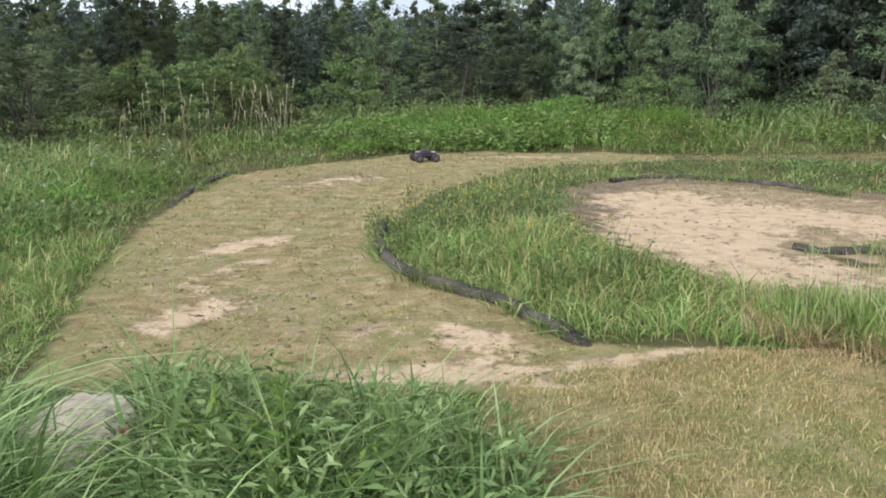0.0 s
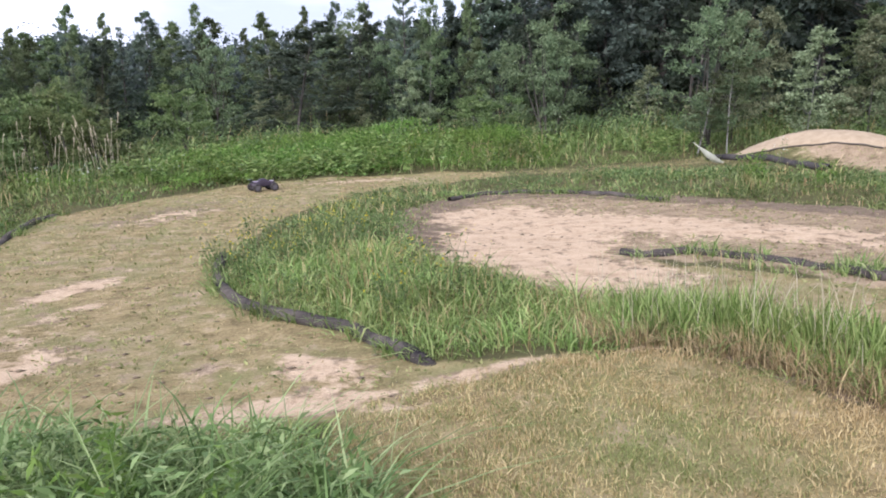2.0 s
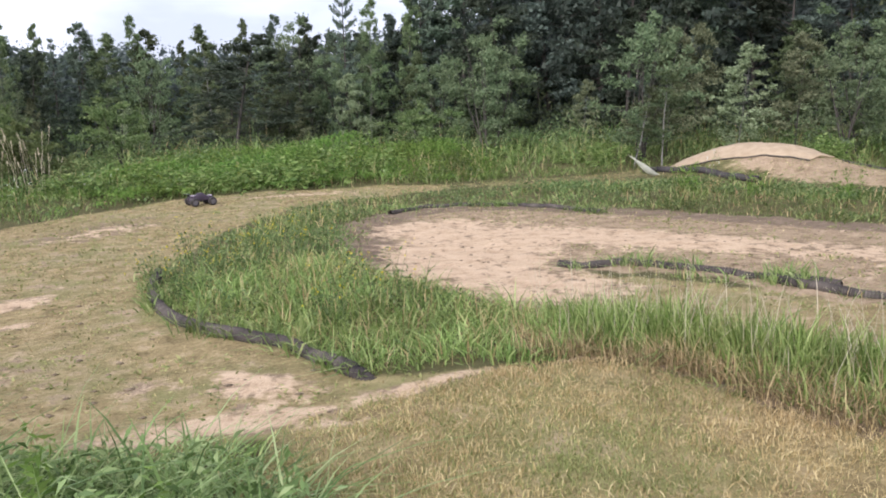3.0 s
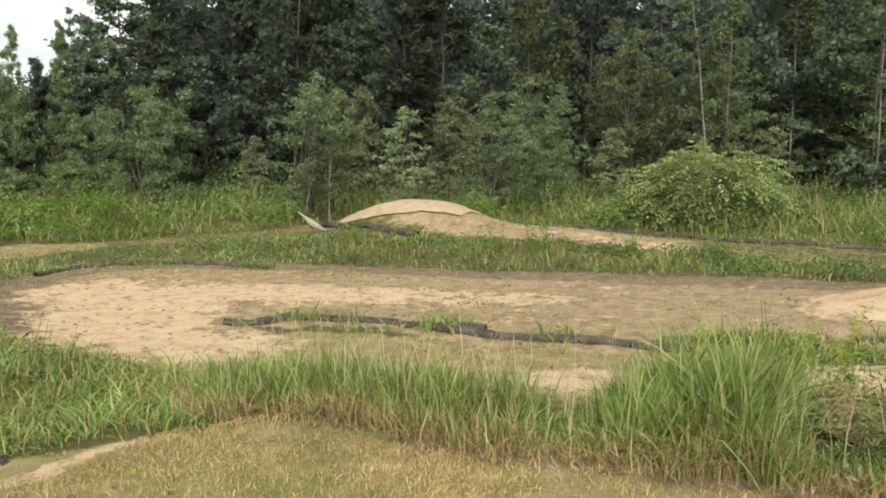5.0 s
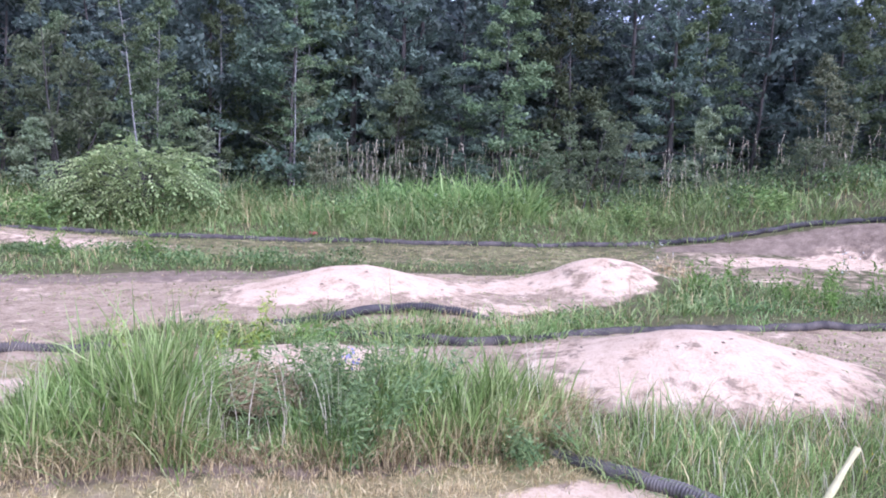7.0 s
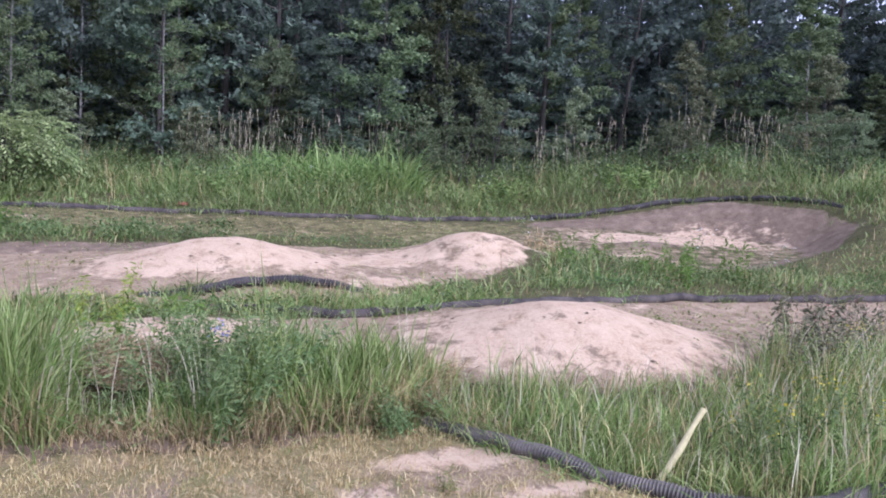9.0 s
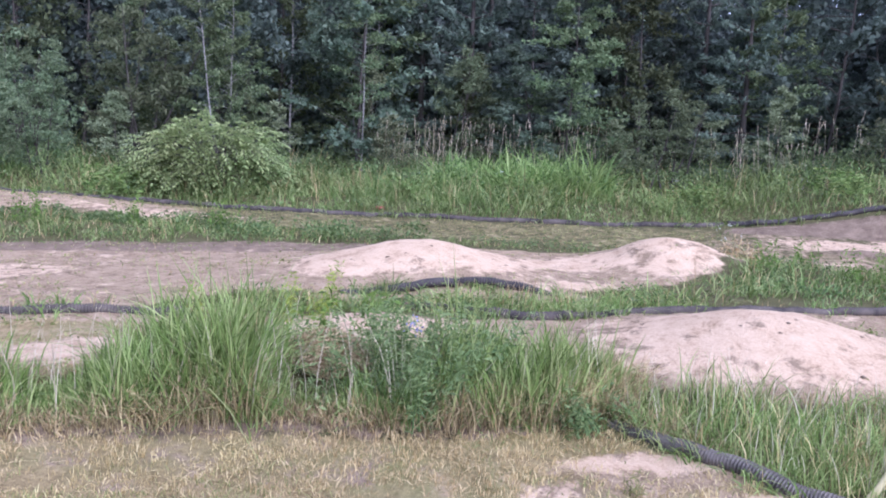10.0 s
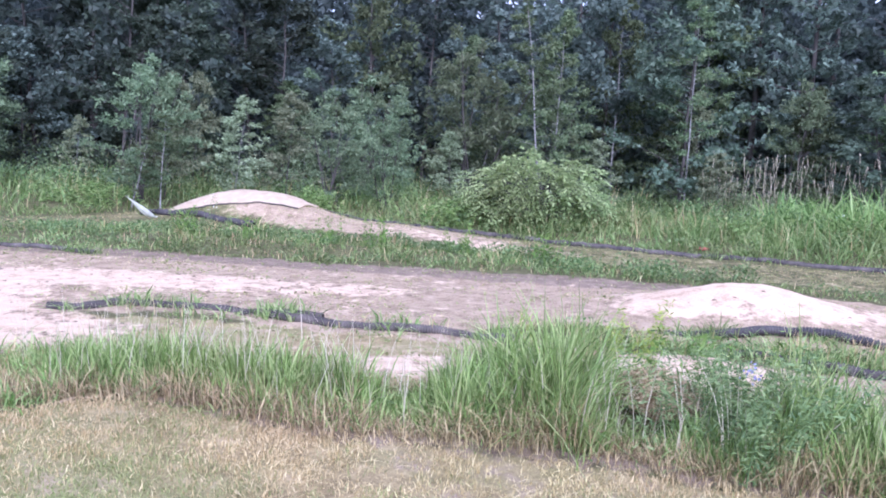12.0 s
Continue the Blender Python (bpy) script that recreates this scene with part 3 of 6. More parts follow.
def broadleaf(name, label, category, seed, tall, crown_low, spread, leaves, leaf, mat, bark, limbs=26, stems=1, group="trees of the forest edge", radius=0.05, narrow=0.55, droop=0.0, cone=0.0):
    """A tree or shrub: tapered stems, limbs, twigs, and leaves held on the twigs."""
    rng = np.random.default_rng(seed)
    thing = tagged(new(name), label, category, group)
    wood, anchors, dirs = [], [], []
    for s in range(stems):
        lean = rng.normal(0, 0.05 if stems == 1 else 0.22, 2)
        top = tall * (1 if s == 0 else rng.uniform(0.7, 1.0))
        z = np.linspace(0, top, 9)
        wob = np.cumsum(rng.normal(0, 0.02 * tall / 5, (9, 2)), axis=0)
        start = rng.normal(0, 0.0 if stems == 1 else 0.14, 2)
        path = np.column_stack([start[0] + lean[0] * z + wob[:, 0], start[1] + lean[1] * z + wob[:, 1], z])
        path[0, 2] = -0.15
        wood.append(tube(path, radius * (1 - 0.88 * z / top) * (1.25 - 0.25 * (z > 0.2)), 6))
        for k in range(limbs // stems):
            f = crown_low + (1 - crown_low) * ((k + rng.uniform(0, 1)) / (limbs // stems)) ** 0.9
            zz = f * top
            o = np.array([np.interp(zz, z, path[:, 0]), np.interp(zz, z, path[:, 1]), zz])
            g = (f - crown_low) / max(1e-3, 1 - crown_low)
            reach = spread * (0.55 + 0.6 * math.sin(math.pi * min(1, 0.18 + 0.82 * g) ** 0.9)) * rng.uniform(0.6, 1.2)
            reach *= 1.0 - 0.55 * max(0, g - 0.6) / 0.4
            reach = lerp(reach, spread * (1.15 * (1 - g) ** 0.8 + 0.12) * rng.uniform(0.6, 1.15), cone)
            az = rng.uniform(0, 2 * math.pi)
            rise = rng.uniform(0.25, 0.8) - droop
            t = np.linspace(0, 1, 4)[:, None]
            way = np.array([math.cos(az), math.sin(az), rise])
            limb = o + way * reach * t + np.array([0, 0, -0.25 * reach]) * t ** 2 + np.cumsum(rng.normal(0, 0.03 * reach, (4, 3)), axis=0) * (t > 0)
            wood.append(tube(limb, radius * 0.34 * (1 - f * 0.5) * (1 - 0.8 * t[:, 0]), 3))
            for _ in range(5):
                q = rng.uniform(0.25, 1.05)
                p = np.array([np.interp(q, t[:, 0], limb[:, c]) for c in range(3)])
                tw = way * np.array([1, 1, 0.5]) + rng.normal(0, 0.75, 3) * np.array([1, 1, 0.75])
                tw /= np.linalg.norm(tw)
                anchors.append((p, tw, lerp(0.28 * spread, 0.33 * reach, cone) * rng.uniform(0.4, 1.2)))
    v, q = join(wood)
    part("trunk", smooth(np_mesh("trunk", v, [q], bark)), bark, thing, "thin stem with bare lower twigs")
    per = max(3, 2 * leaves // len(anchors))
    cs, ds = [], []
    for p, tw, ln in anchors:
        f = rng.uniform(0.0, 1.0, (per, 1))
        cs.append(p + tw * ln * f + rng.normal(0, 0.036 * spread + 0.025, (per, 3)) * np.array([1, 1, 0.7]))
        ds.append(np.broadcast_to(tw * 0.5 + np.array([0, 0, -0.15 - droop]), (per, 3)))
    v, q = leaf_cloud(np.vstack(cs), np.vstack(ds), leaf * 0.86, rng, narrow, 0.25, 0.9, True)
    part("crown", np_mesh("crown", v, [q], mat), mat, thing, "loose leafy crown with gaps")
    return thing


def spruce(name, label, seed, tall, spread, needles, group="trees of the forest edge"):
    """A conifer: one straight trunk with whorls of sloping boughs."""
    rng = np.random.default_rng(seed)
    thing = tagged(new(name), label, "spruce tree", group)
    z = np.linspace(-0.15, tall, 8)
    wood = [tube(np.column_stack([0 * z, 0 * z, z]), 0.09 * (1.02 - z / tall), 7)]
    cs, ds = [], []
    levels = int(tall * 3.2)
    for k in range(levels):
        f = (k + 0.5) / levels
        zz = tall * (0.05 + 0.93 * f)
        reach = spread * (1 - f) ** 0.8 * rng.uniform(0.8, 1.15) + 0.08
        for a in range(7):
            az = rng.uniform(0, 2 * math.pi)
            r = reach * rng.uniform(0.7, 1.1)
            way = np.array([math.cos(az), math.sin(az), lerp(-0.30, 0.5, f)])
            t = np.linspace(0, 1, 4)[:, None]
            bough = np.array([0, 0, zz]) + way * r * t + np.array([0, 0, 0.16 * r]) * t ** 2
            wood.append(tube(bough, 0.014 * (1.1 - t[:, 0]), 3))
            n = max(8, int(1.8 * needles * r / (levels * 7 * 0.5 * spread)))
            q = rng.uniform(0.12, 1.0, n) ** 0.7
            p = np.column_stack([np.interp(q, t[:, 0], bough[:, c]) for c in range(3)])
            sidew = np.array([-way[1], way[0], 0])
            off = rng.uniform(-1, 1, (n, 1)) * 0.30 * r * (1.1 - q[:, None])
            cs.append(p + sidew * off + np.array([0, 0, -0.05]) + rng.normal(0, 0.03, (n, 3)))
            ds.append(way * 1.2 + sidew * np.sign(off) * 0.8)
    v, q = join(wood)
    part("trunk", smooth(np_mesh("trunk", v, [q], MAT_BARK)), MAT_BARK, thing)
    v, q = leaf_cloud(np.vstack(cs), np.vstack(ds), 0.14, rng, 0.32, 0.1, 0.0, True)
    part("crown", np_mesh("crown", v, [q], MAT_SPRUCE), MAT_SPRUCE, thing, "dark needle boughs in whorls")
    return thing


def put(proto, used, x, y, wide, high, rng):
    m = Matrix.Translation((x, y, float(height(x, y)) - 0.03)) @ Matrix.Rotation(rng.uniform(0, 6.28), 4, "Z") @ Matrix.Diagonal((wide, wide, high, 1))
    if proto in used:
        copy_thing(proto, m @ Matrix.Diagonal((1 / proto.scale[0], 1 / proto.scale[1], 1 / proto.scale[2], 1)))
    else:
        used.add(proto)
        proto.matrix_basis = m


def wood_height(x, y):
    """How tall the wood stands, fitted by bearing to the camera's view: low on the far side of the loop, tall where it
    comes near.
    """
    ang = np.degrees(np.arctan2(x, y))
    return np.interp(ang, [-40, -10, 0, 7, 8.7, 10.5, 14.0, 16.5, 19.5, 30, 75, 83, 88, 95, 115], [4.1, 4.2, 4.0, 4.1, 4.6, 4.3, 4.5, 6.6, 8.8, 9.8, 9.6, 8.9, 8.4, 8.2, 8.0])


def build_forest():
    rng = np.random.default_rng(11)
    # kind: things, own height
    birch = ([broadleaf("birch_tree", "slim young birch with pale stem at the forest edge", "birch tree", 20 + k, 6.2, 0.10, 1.2, 3700, 0.121, MAT_BIRCH, MAT_WHITEBARK if k == 0 else MAT_BARK, 60, radius=0.033, cone=0.9) for k in range(3)], 6.2)
    alder = ([broadleaf("alder_tree", "dense dark green alder at the forest edge", "alder tree", 30 + k, 6.6, 0.05, 1.5, 4200, 0.125, MAT_ALDER, MAT_BARK, 50, radius=0.05, narrow=0.7, cone=0.7) for k in range(3)], 6.6)
    tall_alder = ([broadleaf("tall_alder_tree", "tall dark alder inside the wood", "alder tree", 80 + k, 6.6, 0.12, 1.6, 3200, 0.155, MAT_INNER, MAT_BARK, 52, radius=0.05, narrow=0.7, cone=0.6) for k in range(3)], 6.6)
    sapling = ([broadleaf("birch_sapling", "birch sapling in front of the wood, pale with painted sunlight", "sapling", 40 + k, 3.3, 0.10, 0.8, 2300, 0.09, MAT_SAPLING, MAT_WHITEBARK if k == 0 else MAT_BARK, 44, radius=0.018, cone=0.8) for k in range(3)], 3.3)
    willow = ([broadleaf("willow_shrub", "grey-green bushy willow shrub at the wood's edge", "willow shrub", 50 + k, 2.7, 0.05, 0.8, 2700, 0.10, MAT_WILLOW, MAT_BARK, 50, stems=5, radius=0.025, narrow=0.34) for k in range(3)], 2.7)
    fir = ([spruce("spruce_tree", "dark green conical spruce in the wood", 60 + k, 5.2, 1.5, 3000) for k in range(3)], 5.2)
    used = set()
    edge = spline([(-15.5, 22.5), (-12, 26), (-3, 29), (5, 27.5), (10.5, 24.0), (15.5, 21.0), (19.5, 17.0), (22.0, 12.0), (24.0, 6.0), (25.0, 0.0), (25.0, -7.0), (23.8, -12.5)], 0.5)
    step = np.linalg.norm(np.diff(edge, axis=0), axis=1)
    run = np.concatenate(([0], np.cumsum(step)))
    tang = np.gradient(edge, axis=0)
    tang /= np.linalg.norm(tang, axis=1)[:, None]
    outn = np.column_stack([-tang[:, 1], tang[:, 0]])

    def at(s, depth):
        p = np.array([np.interp(s, run, edge[:, c]) for c in range(2)])
        o = np.array([np.interp(s, run, outn[:, c]) for c in range(2)])
        return p + o * depth

    # rows from the edge inwards: spacing, depth, kinds, share of the wood's height
    rows = ((3.1, -0.3, (sapling, willow, sapling), 0.36, 0.55), (2.5, 1.3, (birch, alder, willow, birch), 0.62, 0.92),
            (1.9, 3.0, (tall_alder, birch, tall_alder, fir), 0.88, 1.0), (2.0, 5.0, (tall_alder, fir, tall_alder), 1.02, 1.02))
    for spacing, depth, kinds, tall_share, low_share in rows:
        s = rng.uniform(0, spacing)
        while s < run[-1]:
            x, y = at(s, depth + rng.normal(0, 0.8))
            things, own = kinds[rng.integers(len(kinds))]
            if 15 < math.degrees(math.atan2(x, y)) < 42 and depth > 2:
                things, own = (tall_alder, alder, tall_alder, fir)[rng.integers(4)]
            if math.degrees(math.atan2(x, y)) > 66 and depth > 1 and rng.random() < 0.3:
                things, own = fir
            if math.degrees(math.atan2(x, y)) < 9 and depth > 2 and own == tall_alder[1]:
                things, own = alder if rng.random() < 0.5 else birch
            if 15 < math.degrees(math.atan2(x, y)) < 36 and 0 < depth < 2:
                things, own = alder
            if math.degrees(math.atan2(x, y)) > 62 and 0 < depth < 2:
                things, own = birch
            stand = float(wood_height(x, y))
            share = float(np.interp(stand, [5.0, 8.6], [low_share, tall_share]))
            tall = max(1.7, stand * share) * (rng.choice([0.82, 0.92, 0.97, 1.0, 1.07]) if stand < 5 else rng.choice([0.82, 0.92, 1.0, 1.05, 1.18]) if stand < 7 else rng.choice([0.62, 0.85, 1.0, 1.1, 1.3])) * rng.uniform(0.93, 1.07)
            high = tall / own
            wide = min(1.5, max(0.7, 0.36 + 0.68 * high)) * rng.uniform(0.85, 1.2) * float(np.interp(stand, [5.0, 7.0], [0.84, 1.0]))
            put(things[rng.integers(len(things))], used, float(x), float(y), wide, high, rng)
            s += spacing * rng.choice([0.45, 0.8, 1.0, 1.2, 1.6]) * rng.uniform(0.85, 1.15) * float(np.interp(stand, [5.0, 8.6], [0.56, 1.0]))
    # single shrubs and young trees that stand out before the wood
    for kind, x, y, tall, wide in ((willow, 22.4, 1.9, 2.6, 1.25), (willow, 22.8, -3.0, 1.4, 0.8), (willow, 10.1, 18.9, 3.4, 1.2), (sapling, 11.0, 19.3, 3.2, 1.1), (willow, 14.1, 16.4, 2.6, 1.15),
                                   (willow, 15.4, 15.9, 2.4, 0.95), (sapling, 13.4, 17.5, 2.9, 1.0), (sapling, 12.4, 18.3, 2.7, 1.0), (willow, 7.7, 23.6, 3.2, 1.2), (alder, 0.5, 26.2, 3.7, 1.25),
                                   (sapling, 21.1, 9.1, 1.9, 0.9), (birch, 19.9, 13.6, 5.6, 0.8), (alder, 22.6, 11.0, 7.4, 1.25), (alder, 23.4, 5.7, 3.9, 1.05), (willow, -7.6, 15.6, 2.0, 1.5),
                                   (willow, -9.0, 17.0, 2.6, 1.5), (willow, 20.6, -6.4, 1.6, 0.9), (sapling, 17.6, 15.4, 2.2, 0.9), (fir, 4.3, 28.6, 6.3, 0.62), (birch, 5.0, 28.2, 5.4, 0.5), (fir, 6.9, 28.4, 6.4, 0.75), (birch, 6.3, 28.0, 5.6, 0.5)):
        things, own = kind
        put(things[rng.integers(len(things))], used, x, y, wide, tall / own, rng)
    # low round shrubs behind the loop's outer bank
    shrub = ([broadleaf("alder_shrub", "low bushy green alder shrub behind the bank", "shrub", 110 + k, 2.0, 0.05, 0.85, 2600, 0.085, MAT_SHRUB, MAT_BARK, 44, stems=4, radius=0.02, narrow=0.6) for k in range(2)], 2.0)
    for x, y, tall, wide in ((-3.5, 18.6, 1.45, 0.85), (-4.5, 18.2, 1.8, 1.1), (-5.7, 17.6, 1.75, 1.15), (-6.6, 16.9, 1.7, 1.0), (-5.2, 19.6, 2.0, 1.1), (-2.2, 21.6, 1.9, 0.95), (5.6, 21.9, 1.5, 1.0)):
        put(shrub[0][rng.integers(2)], used, x, y, wide, tall / 2.0, rng)
    # slim young birches whose pale stems show before the wood
    slim = [broadleaf("slim_birch", "slim young birch with a bare pale stem", "birch tree", 90 + k, 6.4, 0.25, 0.85, 2000, 0.085, MAT_BIRCH, MAT_PALEBARK, 34, radius=0.028, cone=0.6) for k in range(2)]
    for k, (x, y, tall) in enumerate(((19.2, 13.5, 6.2), (22.0, 10.6, 6.0), (9.4, 17.9, 1.9), (9.95, 17.6, 2.2))):
        put(slim[k % 2], used, x, y, 0.5 + 0.09 * tall, tall / 6.4, rng)
    # narrow young tops that stand close together along the low wood beyond the loop
    s = 5.0
    while s < 33.0:
        x, y = at(s, 3.6 + rng.normal(0, 1.1))
        if math.degrees(math.atan2(x, y)) > 7.0:
            break
        stand = float(wood_height(x, y))
        things, own = (birch, alder, birch)[rng.integers(3)]
        put(things[rng.integers(3)], used, float(x), float(y), rng.uniform(0.42, 0.62), stand * rng.choice([0.95, 1.03, 1.1, 1.22]) / own, rng)
        s += rng.uniform(1.0, 2.0)
    # whatever kind has not yet found a place stands in the back row
    for things, own in (birch, alder, tall_alder, sapling, willow, fir):
        for proto in things:
            if proto not in used:
                x, y = at(rng.uniform(10, run[-1] - 10), 5.5)
                put(proto, used, float(x), float(y), 1.0, 1.0, rng)
    # the wood behind its edge: leaves too many to tell apart, coloured dark for shade
    n = 200000
    s, dep = rng.uniform(0, run[-1], n), rng.uniform(6.0, 14.5, n)
    q = np.column_stack([np.interp(s, run, edge[:, c]) + np.interp(s, run, outn[:, c]) * dep for c in range(2)])
    stand = wood_height(q[:, 0], q[:, 1])
    top = stand * np.interp(stand, [4.5, 5.2, 6.3, 8.0, 9.0], [1.10, 1.0, 0.90, 1.04, 1.28]) * (0.90 + 0.14 * lumps(q[:, 0], q[:, 1], 1.4) + 0.08 * lumps(q[:, 0], q[:, 1], 0.5, 2.0))
    rise = rng.random(n) ** 0.9
    z = height(q[:, 0], q[:, 1]) + top * rise
    size = (0.24 + 0.16 * (dep > 8.5) + 0.30 * (dep > 10.5) + 0.25 * (dep > 12.5)) * np.where(rise > 0.7, 0.42, 1.0)
    v, f = leaf_cloud(np.column_stack([q, z]), np.tile([0, 0, -0.3], (n, 1)), 0.88 * size[:, None], rng, 0.8, small=True)
    tagged(new("deep_wood", np_mesh("deep_wood", v, [f], MAT_SHADE)), "dense leafage of the wood behind its edge, coloured dark for shade", "wood", kind="stuff")
    # low growth under the front trees
    n = 40000
    s, dep = rng.uniform(0, run[-1], n), rng.uniform(-0.9, 3.2, n)
    q = np.column_stack([np.interp(s, run, edge[:, c]) + np.interp(s, run, outn[:, c]) * dep for c in range(2)])
    top = 0.9 + 0.55 * lumps(q[:, 0], q[:, 1], 0.9) + 0.25 * dep
    z = height(q[:, 0], q[:, 1]) + np.maximum(0.3, top) * rng.random(n)
    v, f = leaf_cloud(np.column_stack([q, z]), np.tile([0, 0, 0.2], (n, 1)), 0.12, rng, 0.5, small=True)
    tagged(new("undergrowth", np_mesh("undergrowth", v, [f], MAT_BIRCH)), "low leafy undergrowth along the foot of the wood", "undergrowth", kind="stuff")


build_forest()


def place_single(thing, x, y, scale=1.0, turn=0.0):
    thing.matrix_basis = Matrix.Translation((x, y, float(height(x, y)) - 0.02)) @ Matrix.Rotation(radians(turn), 4, "Z") @ Matrix.Diagonal((scale, scale, scale, 1))
    return thing


def elder_bush():
    """A wide dome of arching shoots that end in drooping sprays of paired leaflets."""
    rng = np.random.default_rng(71)
    thing = tagged(new("elder_bush"), "wide rounded light green elder bush beside the lane", "bush")
    wood, quads = [], []
    n = 1450
    az = rng.uniform(0, 2 * np.pi, n)
    up = rng.uniform(-0.62, 1.0, n)
    reach = np.where(rng.random(n) < 0.72, rng.uniform(0.86, 1.03, n), rng.uniform(0.5, 0.86, n))
    reach *= 1 + 0.16 * np.sin(3 * az + 5 * up) + 0.10 * np.sin(7 * az - 4 * up + 1.0)
    flat = np.sqrt(np.maximum(0.0, 1 - np.abs(up) ** 2.6))
    ends = np.column_stack([1.42 * reach * flat * np.cos(az), 1.42 * reach * flat * np.sin(az), 0.72 + 0.80 * reach * up])
    ends = np.vstack([ends, [[0.1, 0.45, 1.78], [0.25, -0.35, 1.56], [-0.3, -0.2, 1.6]]])
    for k in range(0, len(ends), 19):
        e = ends[k]
        t = np.linspace(0, 1, 7)[:, None]
        root = np.array([*rng.normal(0, 0.16, 2), -0.1])
        path = root + (e - root) * t + np.array([0, 0, 0.35]) * np.sin(np.pi * t) * (1 - 0.5 * t)
        wood.append(tube(path, 0.022 * (1.1 - t[:, 0]), 5))
    for e in ends:
        out = np.array([e[0], e[1], 0.35 + 0.4 * (e[2] > 1.0)])
        out /= np.linalg.norm(out) + 1e-9
        out += rng.normal(0, 0.35, 3)
        out /= np.linalg.norm(out)
        side = np.cross(out, [0, 0, 1.0])
        side /= np.linalg.norm(side) + 1e-9
        rise = np.cross(side, out)
        size = rng.uniform(0.75, 1.2)
        stalk = np.array([e + out * 0.34 * size * f + np.array([0, 0, -0.20 * size]) * f * f for f in np.linspace(0, 1, 6)])
        wood.append(tube(stalk[::2], 0.004, 3))
        for j in range(1, 6):
            for sgn in ((-1, 1) if j < 5 else (0,)):
                way = out * (0.55 if sgn else 1.0) + side * sgn + np.array([0, 0, -0.45]) + rng.normal(0, 0.12, 3)
                way /= np.linalg.norm(way)
                ln = 0.11 * size * rng.uniform(0.8, 1.15)
                across = np.cross(way, rise)
                across /= np.linalg.norm(across) + 1e-9
                p = stalk[j]
                quads.append([p, p + way * ln * 0.45 + across * ln * 0.21, p + way * ln + np.array([0, 0, -0.02]), p + way * ln * 0.45 - across * ln * 0.21])
    v, q = join(wood)
    tagged(part("branchwork", smooth(np_mesh("branchwork", v, [q], MAT_BARK)), MAT_BARK, thing, "thin grey arching shoots"), kind="stuff")
    v = np.array(quads).reshape(-1, 3)
    part("crown", np_mesh("crown", v, [np.arange(len(v)).reshape(-1, 4)], MAT_ELDER), MAT_ELDER, thing, "drooping sprays of paired leaflets")
    return thing


place_single(elder_bush(), 15.7, 11.1, 0.98)


# ---- grass ----
def blades(name, label, xy, tall, wide, mat, rng, lean=0.35, segs=3, category="grass", sink=0.01, tuft=0, spread=0.05):
    """A stand of separate bent blades, each tapering to a tip; with tuft, that many spring from one root and lean outwards."""
    n = len(xy)
    tall = np.broadcast_to(tall, (n,)) * rng.uniform(0.55, 1.25, n)
    wide = np.broadcast_to(wide, (n,)) * rng.uniform(0.7, 1.3, n)
    az, face = rng.uniform(0, 2 * np.pi, n), rng.uniform(0, 2 * np.pi, n)
    ln = np.abs(rng.normal(0, lean, n)) + 0.05
    if tuft:
        roots = rng.integers(0, n, max(1, n // tuft))
        own = roots[rng.integers(0, len(roots), n)]
        off = rng.normal(0, spread, (n, 2))
        vigour = rng.uniform(0.65, 1.3, n)[own]
        xy, tall = xy[own] + off, tall[own] * rng.uniform(0.55, 1.2, n) * vigour
        az = np.arctan2(off[:, 1], off[:, 0]) + rng.normal(0, 1.0, n)
        ln = ln + np.hypot(off[:, 0], off[:, 1]) / spread * lean * 0.35
    base = np.column_stack([xy, height(xy[:, 0], xy[:, 1]) - sink])
    f = np.linspace(0, 1, segs + 1)
    spine = np.zeros((n, segs + 1, 3))
    spine[:, :, 0] = base[:, None, 0] + np.cos(az)[:, None] * (ln * tall)[:, None] * f ** 2 * 1.3
    spine[:, :, 1] = base[:, None, 1] + np.sin(az)[:, None] * (ln * tall)[:, None] * f ** 2 * 1.3
    spine[:, :, 2] = base[:, None, 2] + tall[:, None] * (f - 0.42 * np.minimum(ln, 1.5)[:, None] * f ** 2.4)
    side = np.column_stack([np.cos(face), np.sin(face), 0 * face])[:, None] * wide[:, None, None] * 0.5
    prof = np.array([0.8, 1.0, 0.75, 0.45])[:segs]
    lft = spine[:, :segs] - side * prof[None, :, None]
    rgt = spine[:, :segs] + side * prof[None, :, None]
    v = np.concatenate([np.stack([lft, rgt], 2).reshape(n, -1, 3), spine[:, segs:segs + 1]], 1)
    o = np.arange(n) * (2 * segs + 1)
    quads = [np.stack([o + 2 * i, o + 2 * i + 1, o + 2 * i + 3, o + 2 * i + 2], -1) for i in range(segs - 1)]
    tris = np.stack([o + 2 * segs - 2, o + 2 * segs - 1, o + 2 * segs], -1)
    return tagged(new(name, np_mesh(name, v.reshape(-1, 3), [np.concatenate(quads), tris], mat)), label, category, kind="stuff")


def scatter(x0, x1, y0, y1, density, rng):
    n = int((x1 - x0) * (y1 - y0) * density)
    return np.column_stack([rng.uniform(x0, x1, n), rng.uniform(y0, y1, n)])


def bare_distance(p):
    d = np.full(len(p), 1e9)
    for poly in BARE:
        d = np.minimum(d, sdf(p[:, 0], p[:, 1], poly))
    return d


